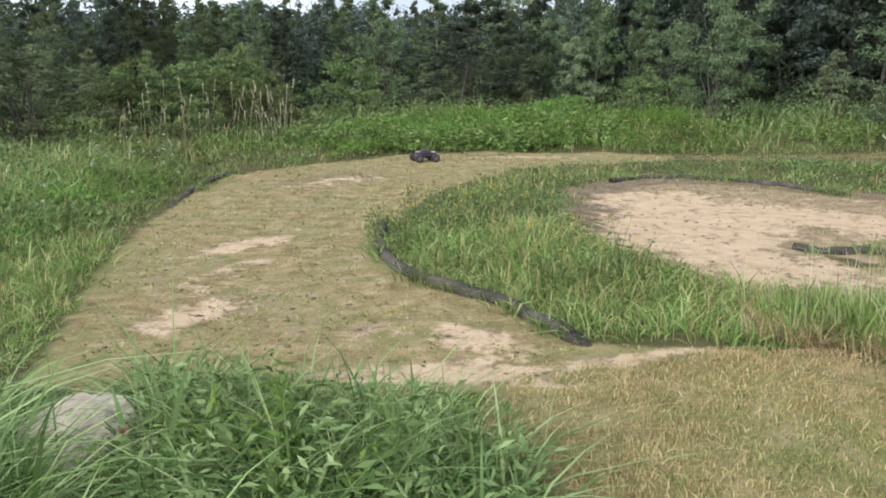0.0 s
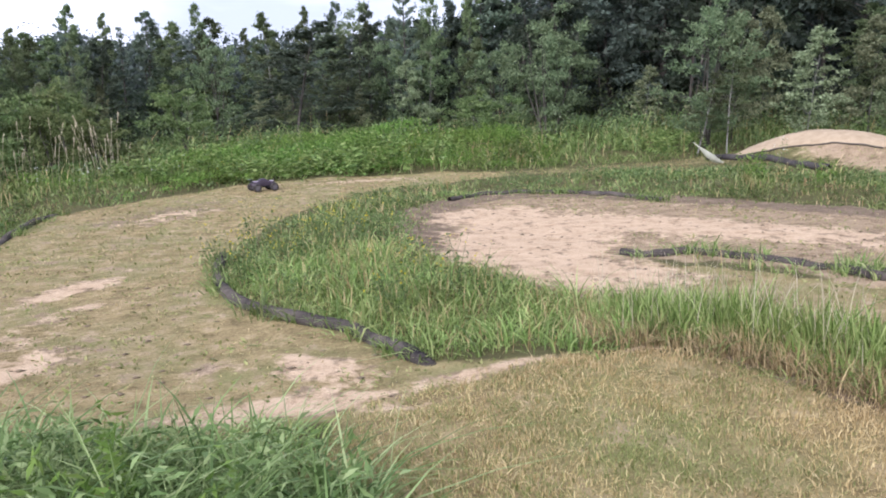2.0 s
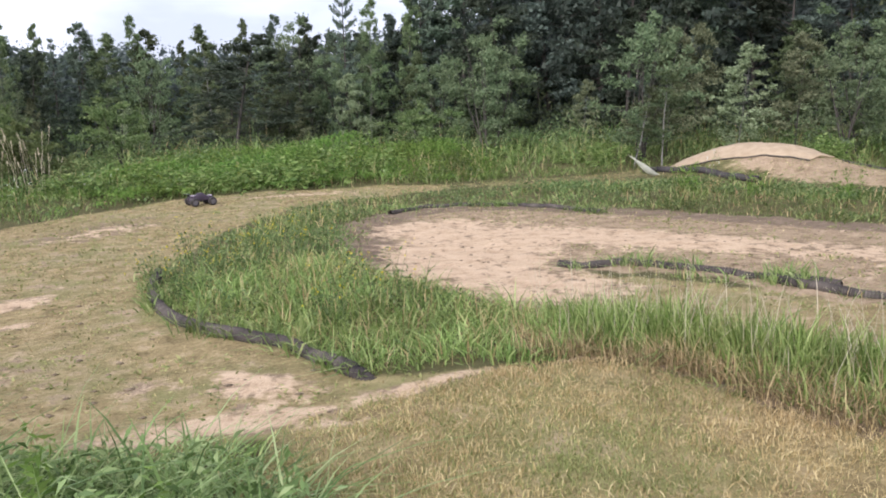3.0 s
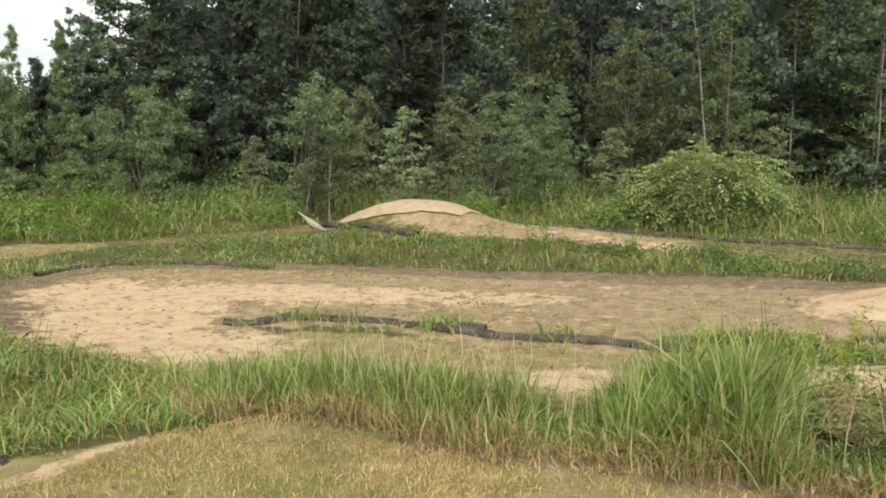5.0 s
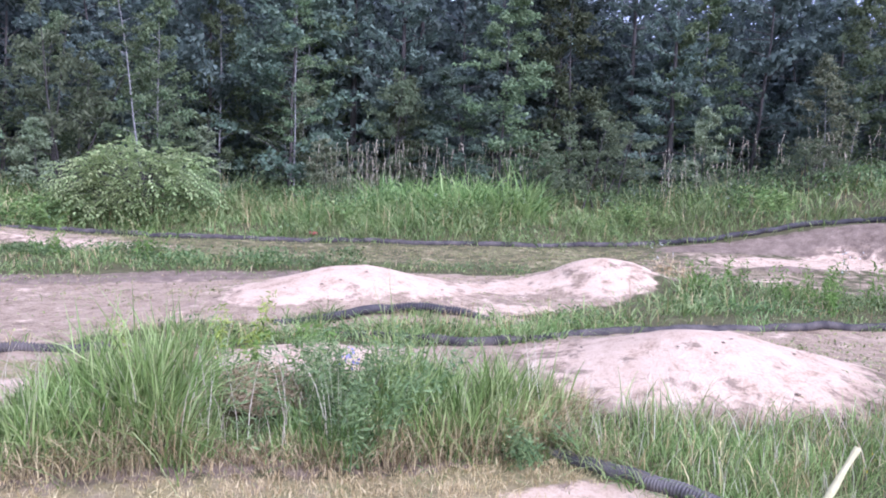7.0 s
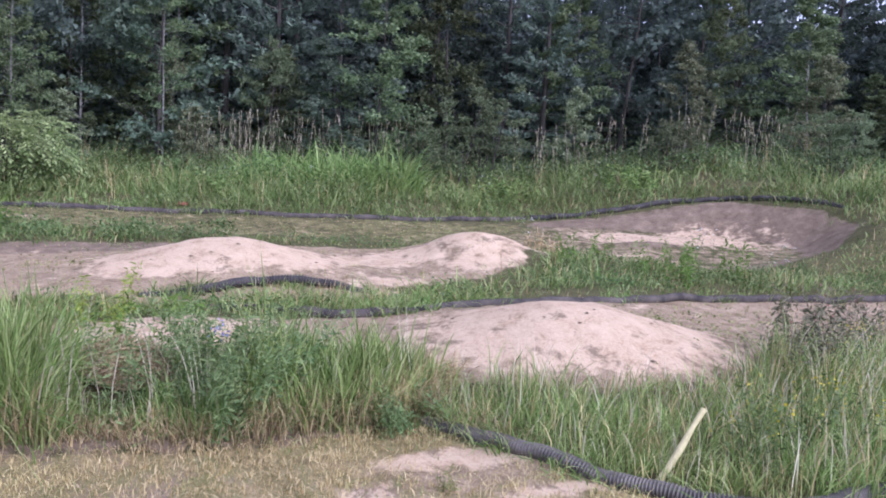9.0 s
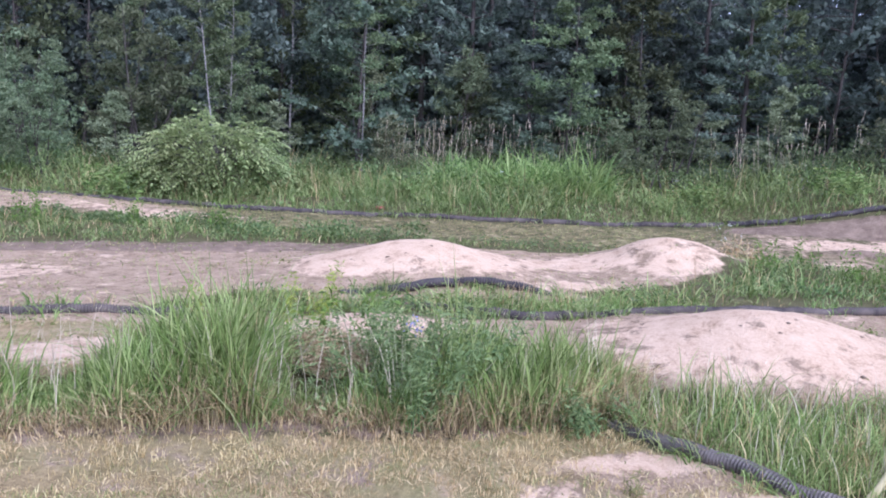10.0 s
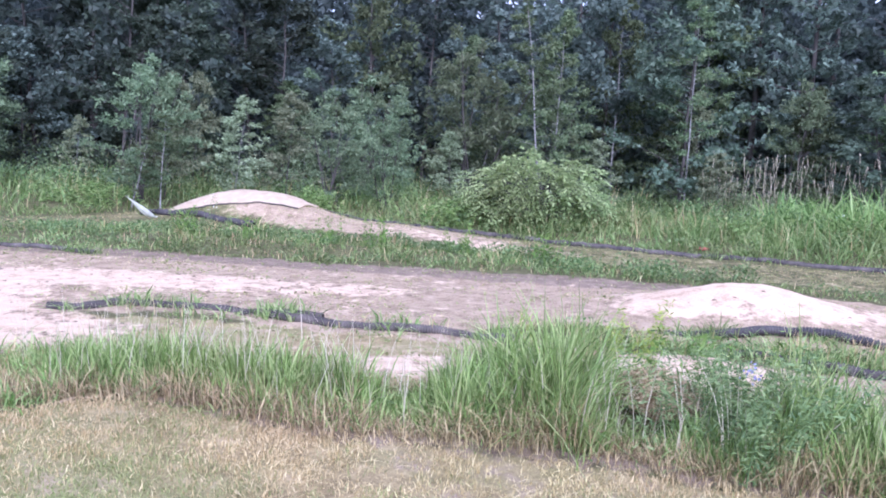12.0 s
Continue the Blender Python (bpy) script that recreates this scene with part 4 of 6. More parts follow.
STRIP = [(1.95, 5.0), (2.5, 4.55), (2.78, 3.9), (3.0, 3.46), (3.4, 2.96), (3.84, 2.34), (4.12, 1.84), (4.32, 1.3), (4.62, 0.82), (5.0, 0.4),
         (5.75, 0.3), (5.5, 1.5), (5.0, 2.7), (4.3, 3.6), (3.9, 3.75), (3.6, 4.5), (3.3, 5.1), (2.7, 5.9), (2.2, 5.8)]
# height of the grass bank by bearing in degrees from the camera, notched to fit its view
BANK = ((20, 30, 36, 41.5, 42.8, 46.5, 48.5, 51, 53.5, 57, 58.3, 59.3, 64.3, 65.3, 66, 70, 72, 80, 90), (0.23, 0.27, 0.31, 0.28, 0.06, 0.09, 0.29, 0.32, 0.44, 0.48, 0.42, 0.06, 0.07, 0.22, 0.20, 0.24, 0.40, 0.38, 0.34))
CORNER = [(4.95, 0.3), (4.72, -0.15), (4.52, -0.6), (4.32, -1.1), (4.6, -2.6), (6.0, -5.0), (8.4, -5.0), (7.5, -2.4), (6.5, -1.75), (5.7, -0.7), (5.7, 0.3)]
CLUMP = [(-3.2, 2.2), (-2.9, 3.7), (-2.35, 4.25), (-1.3, 4.15), (-0.6, 3.8), (-0.05, 3.5), (0.3, 3.1), (0.32, 2.7), (-0.1, 2.2), (-1.8, 1.7)]


def build_grass():
    rng = np.random.default_rng(5)
    # meadow and banks, coarser with the distance at which they stand
    for lo, hi, dens, name in ((0, 9, 1150, "verge_grass"), (9, 14, 560, "island_grass"), (14, 20, 220, "meadow_grass"), (20, 29, 38, "far_meadow_grass")):
        p = scatter(-14, 27, -12, 30, dens, rng)
        r = np.hypot(p[:, 0], p[:, 1])
        ang = np.degrees(np.arctan2(p[:, 0], p[:, 1]))
        p = p[(r >= lo) & (r < hi) & (ang > -38) & (ang < 116)]
        d = bare_distance(p)
        keep = d > 0.06 + 0.20 * lumps(p[:, 0], p[:, 1], 0.5) * (lo > 0) + 0.12 * lumps(p[:, 0], p[:, 1], 0.22, 2.0)
        keep &= (rng.random(len(p)) < lerp(0.35, 1.0, sstep(0.0, 0.6, d))) | (lo == 0)
        for poly in (STRIP, CORNER, CLUMP):
            keep &= sdf(p[:, 0], p[:, 1], poly) > 0
        near_pipe = np.minimum.reduce([line_distance(p[:, 0], p[:, 1], q) for q in PIPE_STRIPS])
        keep &= rng.random(len(p)) < lerp(0.14, 1.0, sstep(0.25, 0.7, near_pipe))
        inner = (sdf(p[:, 0], p[:, 1], OUTER) < 0) & (lo > 0)
        keep &= ~inner | (rng.random(len(p)) < 0.72 + 0.75 * lumps(p[:, 0], p[:, 1], 0.42, 8.0))
        p, d = p[keep], d[keep]
        out = sdf(p[:, 0], p[:, 1], OUTER)
        tall = np.where(out > 0, lerp(0.24, 0.56, sstep(0.1, 1.6, out)) + 0.22 * sstep(2, 5, out), lerp(0.08, 0.18, sstep(0.0, 0.7, d)) + 0.05 * (lo < 9))
        tall = tall * np.maximum(0.3, 1 + 0.45 * lumps(p[:, 0], p[:, 1], 1.9, 6.0) + 0.4 * lumps(p[:, 0], p[:, 1], 0.8, 1.0) + 0.3 * lumps(p[:, 0], p[:, 1], 0.33, 4.0))
        tall = tall * np.where((out < 0) & (lo > 0), 0.8 + 0.9 * np.maximum(0, lumps(p[:, 0], p[:, 1], 0.55, 11.0)), 1.0)
        tall = tall * (1 + 0.5 * np.exp(-((p[:, 0] - 11.4) / 0.9) ** 2 - ((p[:, 1] + 0.4) / 0.8) ** 2))
        # lower on the loop's left bank
        bearing = np.degrees(np.arctan2(p[:, 0], p[:, 1]))
        tall = np.where(out > 0, tall * lerp(0.62, 1.0, sstep(-9, -2, bearing)), tall)
        r = np.hypot(p[:, 0], p[:, 1])
        wide = 0.0045 + 0.00085 * r
        dry = rng.random(len(p)) < 0.05 + 0.06 * (out < 0)
        blades(name, "uncut green grass on the banks between dirt lanes", p[~dry], tall[~dry], wide[~dry], MAT_MEADOW if lo else MAT_TALL, rng, 0.62, 2 if lo >= 9 else 3, tuft=6, spread=0.07 + 0.006 * lo)
        blades("dry_stalks", "dead tan stalks standing among green grass", p[dry], tall[dry] * 1.15, wide[dry] * 0.6, MAT_STRAW, rng, 0.3, 2)
    # tall bank of grass along the mown lawn, with straw at its foot
    p = scatter(1.8, 6.0, 0.2, 6.0, 5000, rng)
    d = sdf(p[:, 0], p[:, 1], STRIP)
    gap = np.hypot((p[:, 0] - 4.1) / 0.30, (p[:, 1] - 3.75) / 0.34) < 1
    hay = np.hypot((p[:, 0] - 4.72) / 0.32, (p[:, 1] - 2.16) / 0.36) < 1
    keep = (d < -0.12 + 0.09 * lumps(p[:, 0], p[:, 1], 0.25, 6.0)) & ~gap & ~hay
    front = p[(rng.random(len(p)) < 0.7) & ~hay & (d < 0.04) & (d > -0.26) & (p[:, 0] < 5.0 - 0.25 * p[:, 1] + 0.9)]
    p, d = p[keep], d[keep]
    # lower at the lip, tallest in the middle of the bank, dipped along camera sight lines
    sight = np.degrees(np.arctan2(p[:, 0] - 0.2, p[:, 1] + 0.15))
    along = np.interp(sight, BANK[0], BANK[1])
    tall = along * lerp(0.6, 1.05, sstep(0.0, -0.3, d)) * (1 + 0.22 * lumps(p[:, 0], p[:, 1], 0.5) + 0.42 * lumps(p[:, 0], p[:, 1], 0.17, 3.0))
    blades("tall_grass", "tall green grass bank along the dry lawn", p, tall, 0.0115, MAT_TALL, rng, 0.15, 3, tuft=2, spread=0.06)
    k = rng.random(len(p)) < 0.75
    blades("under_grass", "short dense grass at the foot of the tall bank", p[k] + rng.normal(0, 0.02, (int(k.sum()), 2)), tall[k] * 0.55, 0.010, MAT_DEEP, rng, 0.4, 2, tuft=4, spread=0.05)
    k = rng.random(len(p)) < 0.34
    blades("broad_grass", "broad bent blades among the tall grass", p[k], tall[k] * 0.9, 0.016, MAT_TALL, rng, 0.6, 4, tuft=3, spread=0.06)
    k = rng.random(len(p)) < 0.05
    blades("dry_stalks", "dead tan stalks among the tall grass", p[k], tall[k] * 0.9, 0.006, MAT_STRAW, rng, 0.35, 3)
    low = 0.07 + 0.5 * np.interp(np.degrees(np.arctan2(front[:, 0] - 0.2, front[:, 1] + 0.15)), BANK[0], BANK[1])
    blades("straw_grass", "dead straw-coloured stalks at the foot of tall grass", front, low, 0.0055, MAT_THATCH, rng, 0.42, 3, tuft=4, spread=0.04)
    k = rng.random(len(front)) < 0.25
    q, low = front[k], low[k]
    blades("pale_straw", "pale dead stalks leaning out of the bank", q, 1.1 * low, 0.005, MAT_STRAW, rng, 0.5, 3)
    q = p[rng.random(len(p)) < 0.025]
    blades("seed_stalks", "thin seeding stalks above the tall grass", q, 0.58, 0.004, MAT_PLUME, rng, 0.2, 3)
    # a lush stand in the meadow beyond the lane
    p = scatter(17.8, 21.6, 2.6, 7.6, 420, rng)
    p = p[np.hypot((p[:, 0] - 19.6) / 1.3, (p[:, 1] - 5.2) / 2.1) < 1 + 0.25 * lumps(p[:, 0], p[:, 1], 0.5)]
    blades("lush_grass", "lush light green stand of tall meadow grass", p, 1.0 + 0.3 * lumps(p[:, 0], p[:, 1], 0.6, 2.0), 0.034, MAT_LUSH, rng, 0.5, 3, tuft=5, spread=0.22)
    # weedy corner beyond the ribbed pipe
    p = scatter(4.2, 8.6, -5.0, 0.5, 1500, rng)
    p = p[sdf(p[:, 0], p[:, 1], CORNER) < 0]
    t = (0.21 + 0.13 * sstep(-1.3, -2.2, p[:, 1])) * (1 + 0.35 * lumps(p[:, 0], p[:, 1], 0.6) + 0.3 * lumps(p[:, 0], p[:, 1], 0.2, 2.0))
    blades("corner_grass", "rough green grass beside the ribbed pipe", p, t, 0.0065, MAT_TALL, rng, 0.35, 3, tuft=7, spread=0.08)
    q = rng.random(len(p)) < 0.12
    blades("dry_stalks", "dead tan stalks in the rough corner", p[q], t[q] * 1.1, 0.006, MAT_STRAW, rng, 0.35, 3)
    q = rng.random(len(p)) < 0.06
    blades("seed_stalks", "thin seeding stalks in rough grass", p[q], t[q] * 1.4, 0.005, MAT_PLUME, rng, 0.2, 3)
    # rank broad-bladed clump
    p = scatter(-3.3, 0.4, 1.6, 4.4, 1250, rng)
    d = sdf(p[:, 0], p[:, 1], CLUMP)
    rocky = np.hypot((p[:, 0] + 1.62) / 0.42, (p[:, 1] - 3.42) / 0.42) < 1
    keep = (d < 0) & ~rocky
    p, d = p[keep], d[keep]
    t = lerp(0.34, 0.52, sstep(0.0, -0.5, d)) * (1 + 0.25 * lumps(p[:, 0], p[:, 1], 0.5) + 0.2 * lumps(p[:, 0], p[:, 1], 0.2, 4.0))
    t = t * (1 + 0.35 * sstep(-1.0, -2.0, p[:, 0]) * (p[:, 1] < 3.2))
    toward = np.degrees(np.arctan2(p[:, 0], p[:, 1]))
    t = t * (1 - 0.75 * np.exp(-((toward + 25.2) / 4.2) ** 4))
    blades("rank_grass", "rank broad-bladed green grass in a dense clump", p, t, 0.016, MAT_DEEP, rng, 0.62, 4, tuft=6, spread=0.08)
    # leafy herbs that fill the clump between its blades
    k = (rng.random(len(p)) < 0.42 + 0.5 * lumps(p[:, 0], p[:, 1], 0.35, 5.0)) & (p[:, 0] > -1.35)
    k &= rng.random(len(p)) < 0.6
    c = np.repeat(np.column_stack([p[k], height(p[k, 0], p[k, 1])]), 6, axis=0)
    c[:, :2] += rng.normal(0, 0.06, (len(c), 2))
    c[:, 2] += np.repeat(t[k], 6) * rng.uniform(0.1, 0.85, len(c))
    away = rng.normal(0, 1, (len(c), 3)) * np.array([1, 1, 0.2]) + np.array([0, 0, 0.35])
    v, f = leaf_cloud(c, away, 0.07, rng, 0.27, 0.3, 1.2)
    tagged(new("clump_herbs", np_mesh("clump_herbs", v, [f], MAT_HERB)), "leafy green herbs filling the rank clump", "herbs", kind="stuff")
    p = scatter(-2.7, -1.0, 2.0, 3.4, 45, rng)
    p = p[(sdf(p[:, 0], p[:, 1], CLUMP) < 0) & (np.abs(np.degrees(np.arctan2(p[:, 0], p[:, 1])) + 25.2) > 2.5)]
    blades("broad_reed_leaves", "broad drooping reed leaves in the rank grass", p, 0.66 * (1 + 0.25 * (p[:, 0] < -1.8)), 0.040, MAT_DEEP, rng, 0.75, 4)
    # mown lawn: dry stubble with green among it
    p = scatter(-0.6, 5.0, -1.5, 5.0, 8200, rng)
    p = p[(sdf(p[:, 0], p[:, 1], LAWN) < 0.03) & (np.hypot(p[:, 0], p[:, 1]) > 2.0)]
    s, dd, _, _ = cover(p[:, 0], p[:, 1])
    thin = 0.65 * sstep(0.15, 0.75, lumps(p[:, 0], p[:, 1], 0.45, 7.0))
    thin = thin + 0.35 * bump_at(p[:, 0], p[:, 1], 3.35, 2.1, -60, 1.7, 0.8, 1.0, 3.0)
    p = p[rng.random(len(p)) > np.maximum(thin, 1.25 * np.maximum(s, 0.9 * dd * (p[:, 1] < 1.2)))]
    green = rng.random(len(p)) < 0.14 + 0.55 * sstep(0.0, 0.6, lumps(p[:, 0], p[:, 1], 0.7, 2.0)) * sstep(4.0, 2.5, p[:, 0]) + 0.45 * sstep(2.4, 0.8, p[:, 0])
    lying = ~green & (rng.random(len(p)) < 0.3)
    upright = ~green & ~lying
    blades("dry_lawn_grass", "dry straw-coloured mown grass stubble", p[upright], 0.042 * (1 + 0.5 * lumps(p[upright, 0], p[upright, 1], 0.3, 9.0)), 0.0042, MAT_STRAW, rng, 0.14, 2, tuft=4, spread=0.03)
    blades("grass_clippings", "dry clippings lying on the mown lawn", p[lying], 0.045, 0.0045, MAT_STRAW, rng, 1.3, 2, sink=-0.010)
    blades("green_lawn_grass", "short green grass among dry stubble", p[green], 0.05, 0.0042, MAT_MOWN, rng, 0.4, 2, tuft=5, spread=0.045)
    # thin trodden grass on the lanes
    p = scatter(-3.6, 16.5, -5, 18.2, 400, rng)
    d = np.minimum.reduce([sdf(p[:, 0], p[:, 1], q) for q in BARE[:4]])
    p = p[d < 0]
    s, _, _, _ = cover(p[:, 0], p[:, 1])
    want = (0.25 + 0.6 * sstep(-0.3, 0.6, lumps(p[:, 0], p[:, 1], 0.7, 5.0))) * (1 - sstep(0.35, 0.7, s))
    upper = sdf(p[:, 0], p[:, 1], UPPER_LANE) < 0
    left = sdf(p[:, 0], p[:, 1], LEFT_LANE) < 0
    p = p[rng.random(len(p)) < want * np.where(upper, 3.4, np.where((p[:, 1] > 3.2) & (p[:, 0] < 6.4) & (p[:, 0] > 3.0), 5.0, np.where(left, 3.4, 1.2)))]
    r = np.hypot(p[:, 0], p[:, 1])
    dry = rng.random(len(p)) < 0.22
    blades("trodden_grass", "thin trodden green grass on the dirt lane", p[~dry], 0.036, 0.005 + 0.001 * r[~dry], MAT_MOWN, rng, 0.7, 2, tuft=6, spread=0.10)
    blades("trodden_straw", "thin dry grass on the dirt lane", p[dry], 0.034, 0.003 + 0.0006 * r[dry], MAT_STRAW, rng, 0.8, 2)
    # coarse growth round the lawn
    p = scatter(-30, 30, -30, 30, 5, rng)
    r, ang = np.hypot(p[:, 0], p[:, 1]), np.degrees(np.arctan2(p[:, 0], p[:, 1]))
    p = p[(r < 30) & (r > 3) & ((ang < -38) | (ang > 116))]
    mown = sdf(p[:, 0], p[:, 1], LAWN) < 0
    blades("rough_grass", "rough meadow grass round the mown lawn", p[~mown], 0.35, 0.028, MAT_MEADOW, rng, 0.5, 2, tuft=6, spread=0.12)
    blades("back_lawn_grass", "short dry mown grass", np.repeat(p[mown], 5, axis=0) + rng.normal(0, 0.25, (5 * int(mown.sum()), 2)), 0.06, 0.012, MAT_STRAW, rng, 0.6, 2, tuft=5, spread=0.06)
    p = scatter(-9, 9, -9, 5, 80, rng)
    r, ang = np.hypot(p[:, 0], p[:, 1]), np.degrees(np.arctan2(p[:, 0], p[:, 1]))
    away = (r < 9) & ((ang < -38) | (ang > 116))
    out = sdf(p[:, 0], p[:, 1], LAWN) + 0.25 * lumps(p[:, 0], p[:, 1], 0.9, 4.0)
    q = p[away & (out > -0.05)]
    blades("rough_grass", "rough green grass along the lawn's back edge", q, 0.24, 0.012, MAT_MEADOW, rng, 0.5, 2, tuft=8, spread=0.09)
    p = scatter(-5, 4.3, -5, 2.2, 300, rng)
    r = np.hypot(p[:, 0], p[:, 1])
    p = p[(r < 5) & ((r < 2.0) | (p[:, 1] < -1.5) | (p[:, 0] < -0.6)) & (sdf(p[:, 0], p[:, 1], LAWN) < 0)]
    dry = rng.random(len(p)) < 0.7
    blades("dry_lawn_grass", "dry straw-coloured mown grass stubble", p[dry], 0.055, 0.009, MAT_STRAW, rng, 0.4, 2, tuft=4, spread=0.04)
    blades("green_lawn_grass", "short green grass among dry stubble", p[~dry], 0.05, 0.009, MAT_MOWN, rng, 0.45, 2, tuft=6, spread=0.05)
    # leafy herbs among the grass of the outer banks
    p = scatter(-14, 27, -12, 26, 22, rng)
    r, ang = np.hypot(p[:, 0], p[:, 1]), np.degrees(np.arctan2(p[:, 0], p[:, 1]))
    p = p[(r < 25) & (ang > -38) & (ang < 116)]
    out = sdf(p[:, 0], p[:, 1], OUTER)
    patch = lumps(p[:, 0], p[:, 1], 0.8, 9.0)
    keep = (out > 0.15) & (patch > 0.05) & (sdf(p[:, 0], p[:, 1], LEFT_LANE) > 0.1) & (sdf(p[:, 0], p[:, 1], CLUMP) > 0.1)
    p, out, patch = p[keep], out[keep], patch[keep]
    k = 5
    low = lerp(0.6, 1.0, sstep(-9, -2, np.degrees(np.arctan2(p[:, 0], p[:, 1]))))
    z = height(p[:, 0], p[:, 1]) + low * lerp(0.18, 0.62, sstep(0.0, 2.0, out)) * (0.75 + 0.5 * patch)
    c = np.repeat(np.column_stack([p, z]), k, axis=0) + rng.normal(0, 0.09, (len(p) * k, 3))
    v, f = leaf_cloud(c, np.tile([0, 0, 0.25], (len(c), 1)), 0.075, rng, 0.5)
    tagged(new("meadow_herbs", np_mesh("meadow_herbs", v, [f], MAT_WEED)), "leafy green herbs growing through bank grass", "herbs", kind="stuff")
    # nettles and leafy weeds massed on the outer bank of the loop
    p = scatter(-9.0, 6.0, 5.0, 23.0, 75, rng)
    out = sdf(p[:, 0], p[:, 1], OUTER)
    far = sstep(-10, -5, np.degrees(np.arctan2(p[:, 0], p[:, 1]))) * sstep(14.5, 17.0, p[:, 1])
    stand = lerp(-0.12, 0.8, far) + 0.6 * lumps(p[:, 0], p[:, 1], 0.9, 3.0) + 0.35 * lumps(p[:, 0], p[:, 1], 0.4, 1.0)
    keep = (out > 0.15) & (out < 4.5) & (rng.random(len(p)) < stand) & (sdf(p[:, 0], p[:, 1], LEFT_LANE) > 0.2)
    p, out, stand, far = p[keep], out[keep], np.clip(stand[keep], 0.2, 1.3), far[keep]
    k = 9
    top = (0.24 + 0.50 * sstep(0.0, 1.8, out)) * (0.45 + 0.6 * stand) * (1 + 0.45 * lumps(p[:, 0], p[:, 1], 2.2, 5.0)) * lerp(0.55, 0.78, far)
    c = np.repeat(np.column_stack([p, height(p[:, 0], p[:, 1])]), k, axis=0)
    c[:, :2] += rng.normal(0, 0.09, (len(c), 2))
    c[:, 2] += np.repeat(top, k) * rng.uniform(0.35, 1.0, len(c)) ** 0.6
    v, f = leaf_cloud(c, np.tile([0, 0, 0.25], (len(c), 1)), 0.08, rng, 0.34, 0.25, 0.5)
    tagged(new("nettle_bank", np_mesh("nettle_bank", v, [f], MAT_NETTLE)), "dense leafy nettles massed on the outer bank", "nettles", kind="stuff")
    # dark leafy weeds on the strip beside the upper lane
    edge = [(5.6, 14.3), (7.3, 13.0), (8.8, 11.4), (9.9, 9.5), (10.6, 7.8), (11.2, 6.2), (11.8, 4.6)]
    p = scatter(5.0, 12.6, 3.6, 14.8, 190, rng)
    p = p[(line_distance(p[:, 0], p[:, 1], edge) < 0.36 + 0.3 * lumps(p[:, 0], p[:, 1], 0.6, 2.0)) & (rng.random(len(p)) < 0.55 + 0.8 * lumps(p[:, 0], p[:, 1], 0.35, 6.0)) & (bare_distance(p) > 0.02)]
    k = 6
    c = np.repeat(np.column_stack([p, height(p[:, 0], p[:, 1])]), k, axis=0)
    c[:, :2] += rng.normal(0, 0.06, (len(c), 2))
    c[:, 2] += np.repeat(0.20 * (1 + 0.6 * lumps(p[:, 0], p[:, 1], 0.5, 7.0)), k) * rng.uniform(0.2, 1.1, len(c))
    v, f = leaf_cloud(c, np.tile([0, 0, 0.1], (len(c), 1)), 0.058, rng, 0.5, 0.25, 0.8)
    tagged(new("strip_weeds", np_mesh("strip_weeds", v, [f], MAT_WEED)), "low dark leafy weeds on the strip beside the lane", "weeds", kind="stuff")
    # clover and low herbs on the strips between the lanes
    p = scatter(-1.0, 14.5, -5.0, 16.0, 75, rng)
    d = bare_distance(p)
    patch = lumps(p[:, 0], p[:, 1], 0.6, 3.0)
    p = p[(d > 0.08) & (sdf(p[:, 0], p[:, 1], OUTER) < 0) & (patch > 0.0) & (np.hypot(p[:, 0], p[:, 1]) > 6.5)]
    near_pipe = np.minimum.reduce([line_distance(p[:, 0], p[:, 1], q) for q in PIPE_STRIPS])
    p = p[(near_pipe > 0.6) & (bare_distance(p) > 0.22)]
    c = np.repeat(np.column_stack([p, height(p[:, 0], p[:, 1]) + 0.09]), 7, axis=0) + rng.normal(0, 1, (len(p) * 7, 3)) * np.array([0.07, 0.07, 0.035])
    v, f = leaf_cloud(c, np.tile([0, 0, 0.2], (len(c), 1)), 0.038, rng, 0.5)
    tagged(new("low_herbs", np_mesh("low_herbs", v, [f], MAT_WEED)), "low leafy clover among the strip grass", "herbs", kind="stuff")


build_grass()


# ---- drain pipes that edge the lanes ----
PIPE_LINES = []


def drain_pipe(points, radius, label, pitch=0.028, sink=0.75, mat=MAT_PIPE, sides=12, sprigs=True):
    """A ribbed plastic pipe lying along the ground; a third number lifts a point."""
    pts = [(p[0], p[1], p[2] if len(p) > 2 else 0.0) for p in points]
    fine = 4 if pitch < 0.035 else 2
    path = spline(pts, pitch / fine)
    path[:, 2] += height(path[:, 0], path[:, 1]) + radius * sink
    path[:, 2] += 0.016 * lumps(path[:, 0] * 3, path[:, 1] * 3, 1.0, 1.0) - 0.02
    path[:, 0] += 0.02 * lumps(path[:, 0], path[:, 1], 0.6, 3.0)
    r = radius * np.where(np.arange(len(path)) % fine < fine // 2, 1.0, 0.74)
    if sprigs:
        PIPE_LINES.append(path[::max(1, int(0.02 * fine / pitch))])
    v, q = tube(path, r, sides)
    inner, qi = tube(path[:8], radius * 0.72, sides)
    vv, qq = join([(v, q), (inner, qi[:, ::-1])])
    me = np_mesh("drain_pipe", vv, [qq], mat)
    return tagged(new("drain_pipe", me), label, "drain pipe", "pipes edging the lanes")


drain_pipe([(-0.66, 9.3), (-0.66, 8.6), (-0.6, 8.0), (-0.5, 7.45), (-0.28, 6.9), (-0.02, 6.45), (0.2, 6.2), (0.45, 5.95), (0.62, 5.6), (0.82, 5.15), (0.95, 4.95, -0.1)], 0.058, "black ribbed drain pipe curving along the grass island", 0.028, 0.75, MAT_PIPEDUST)
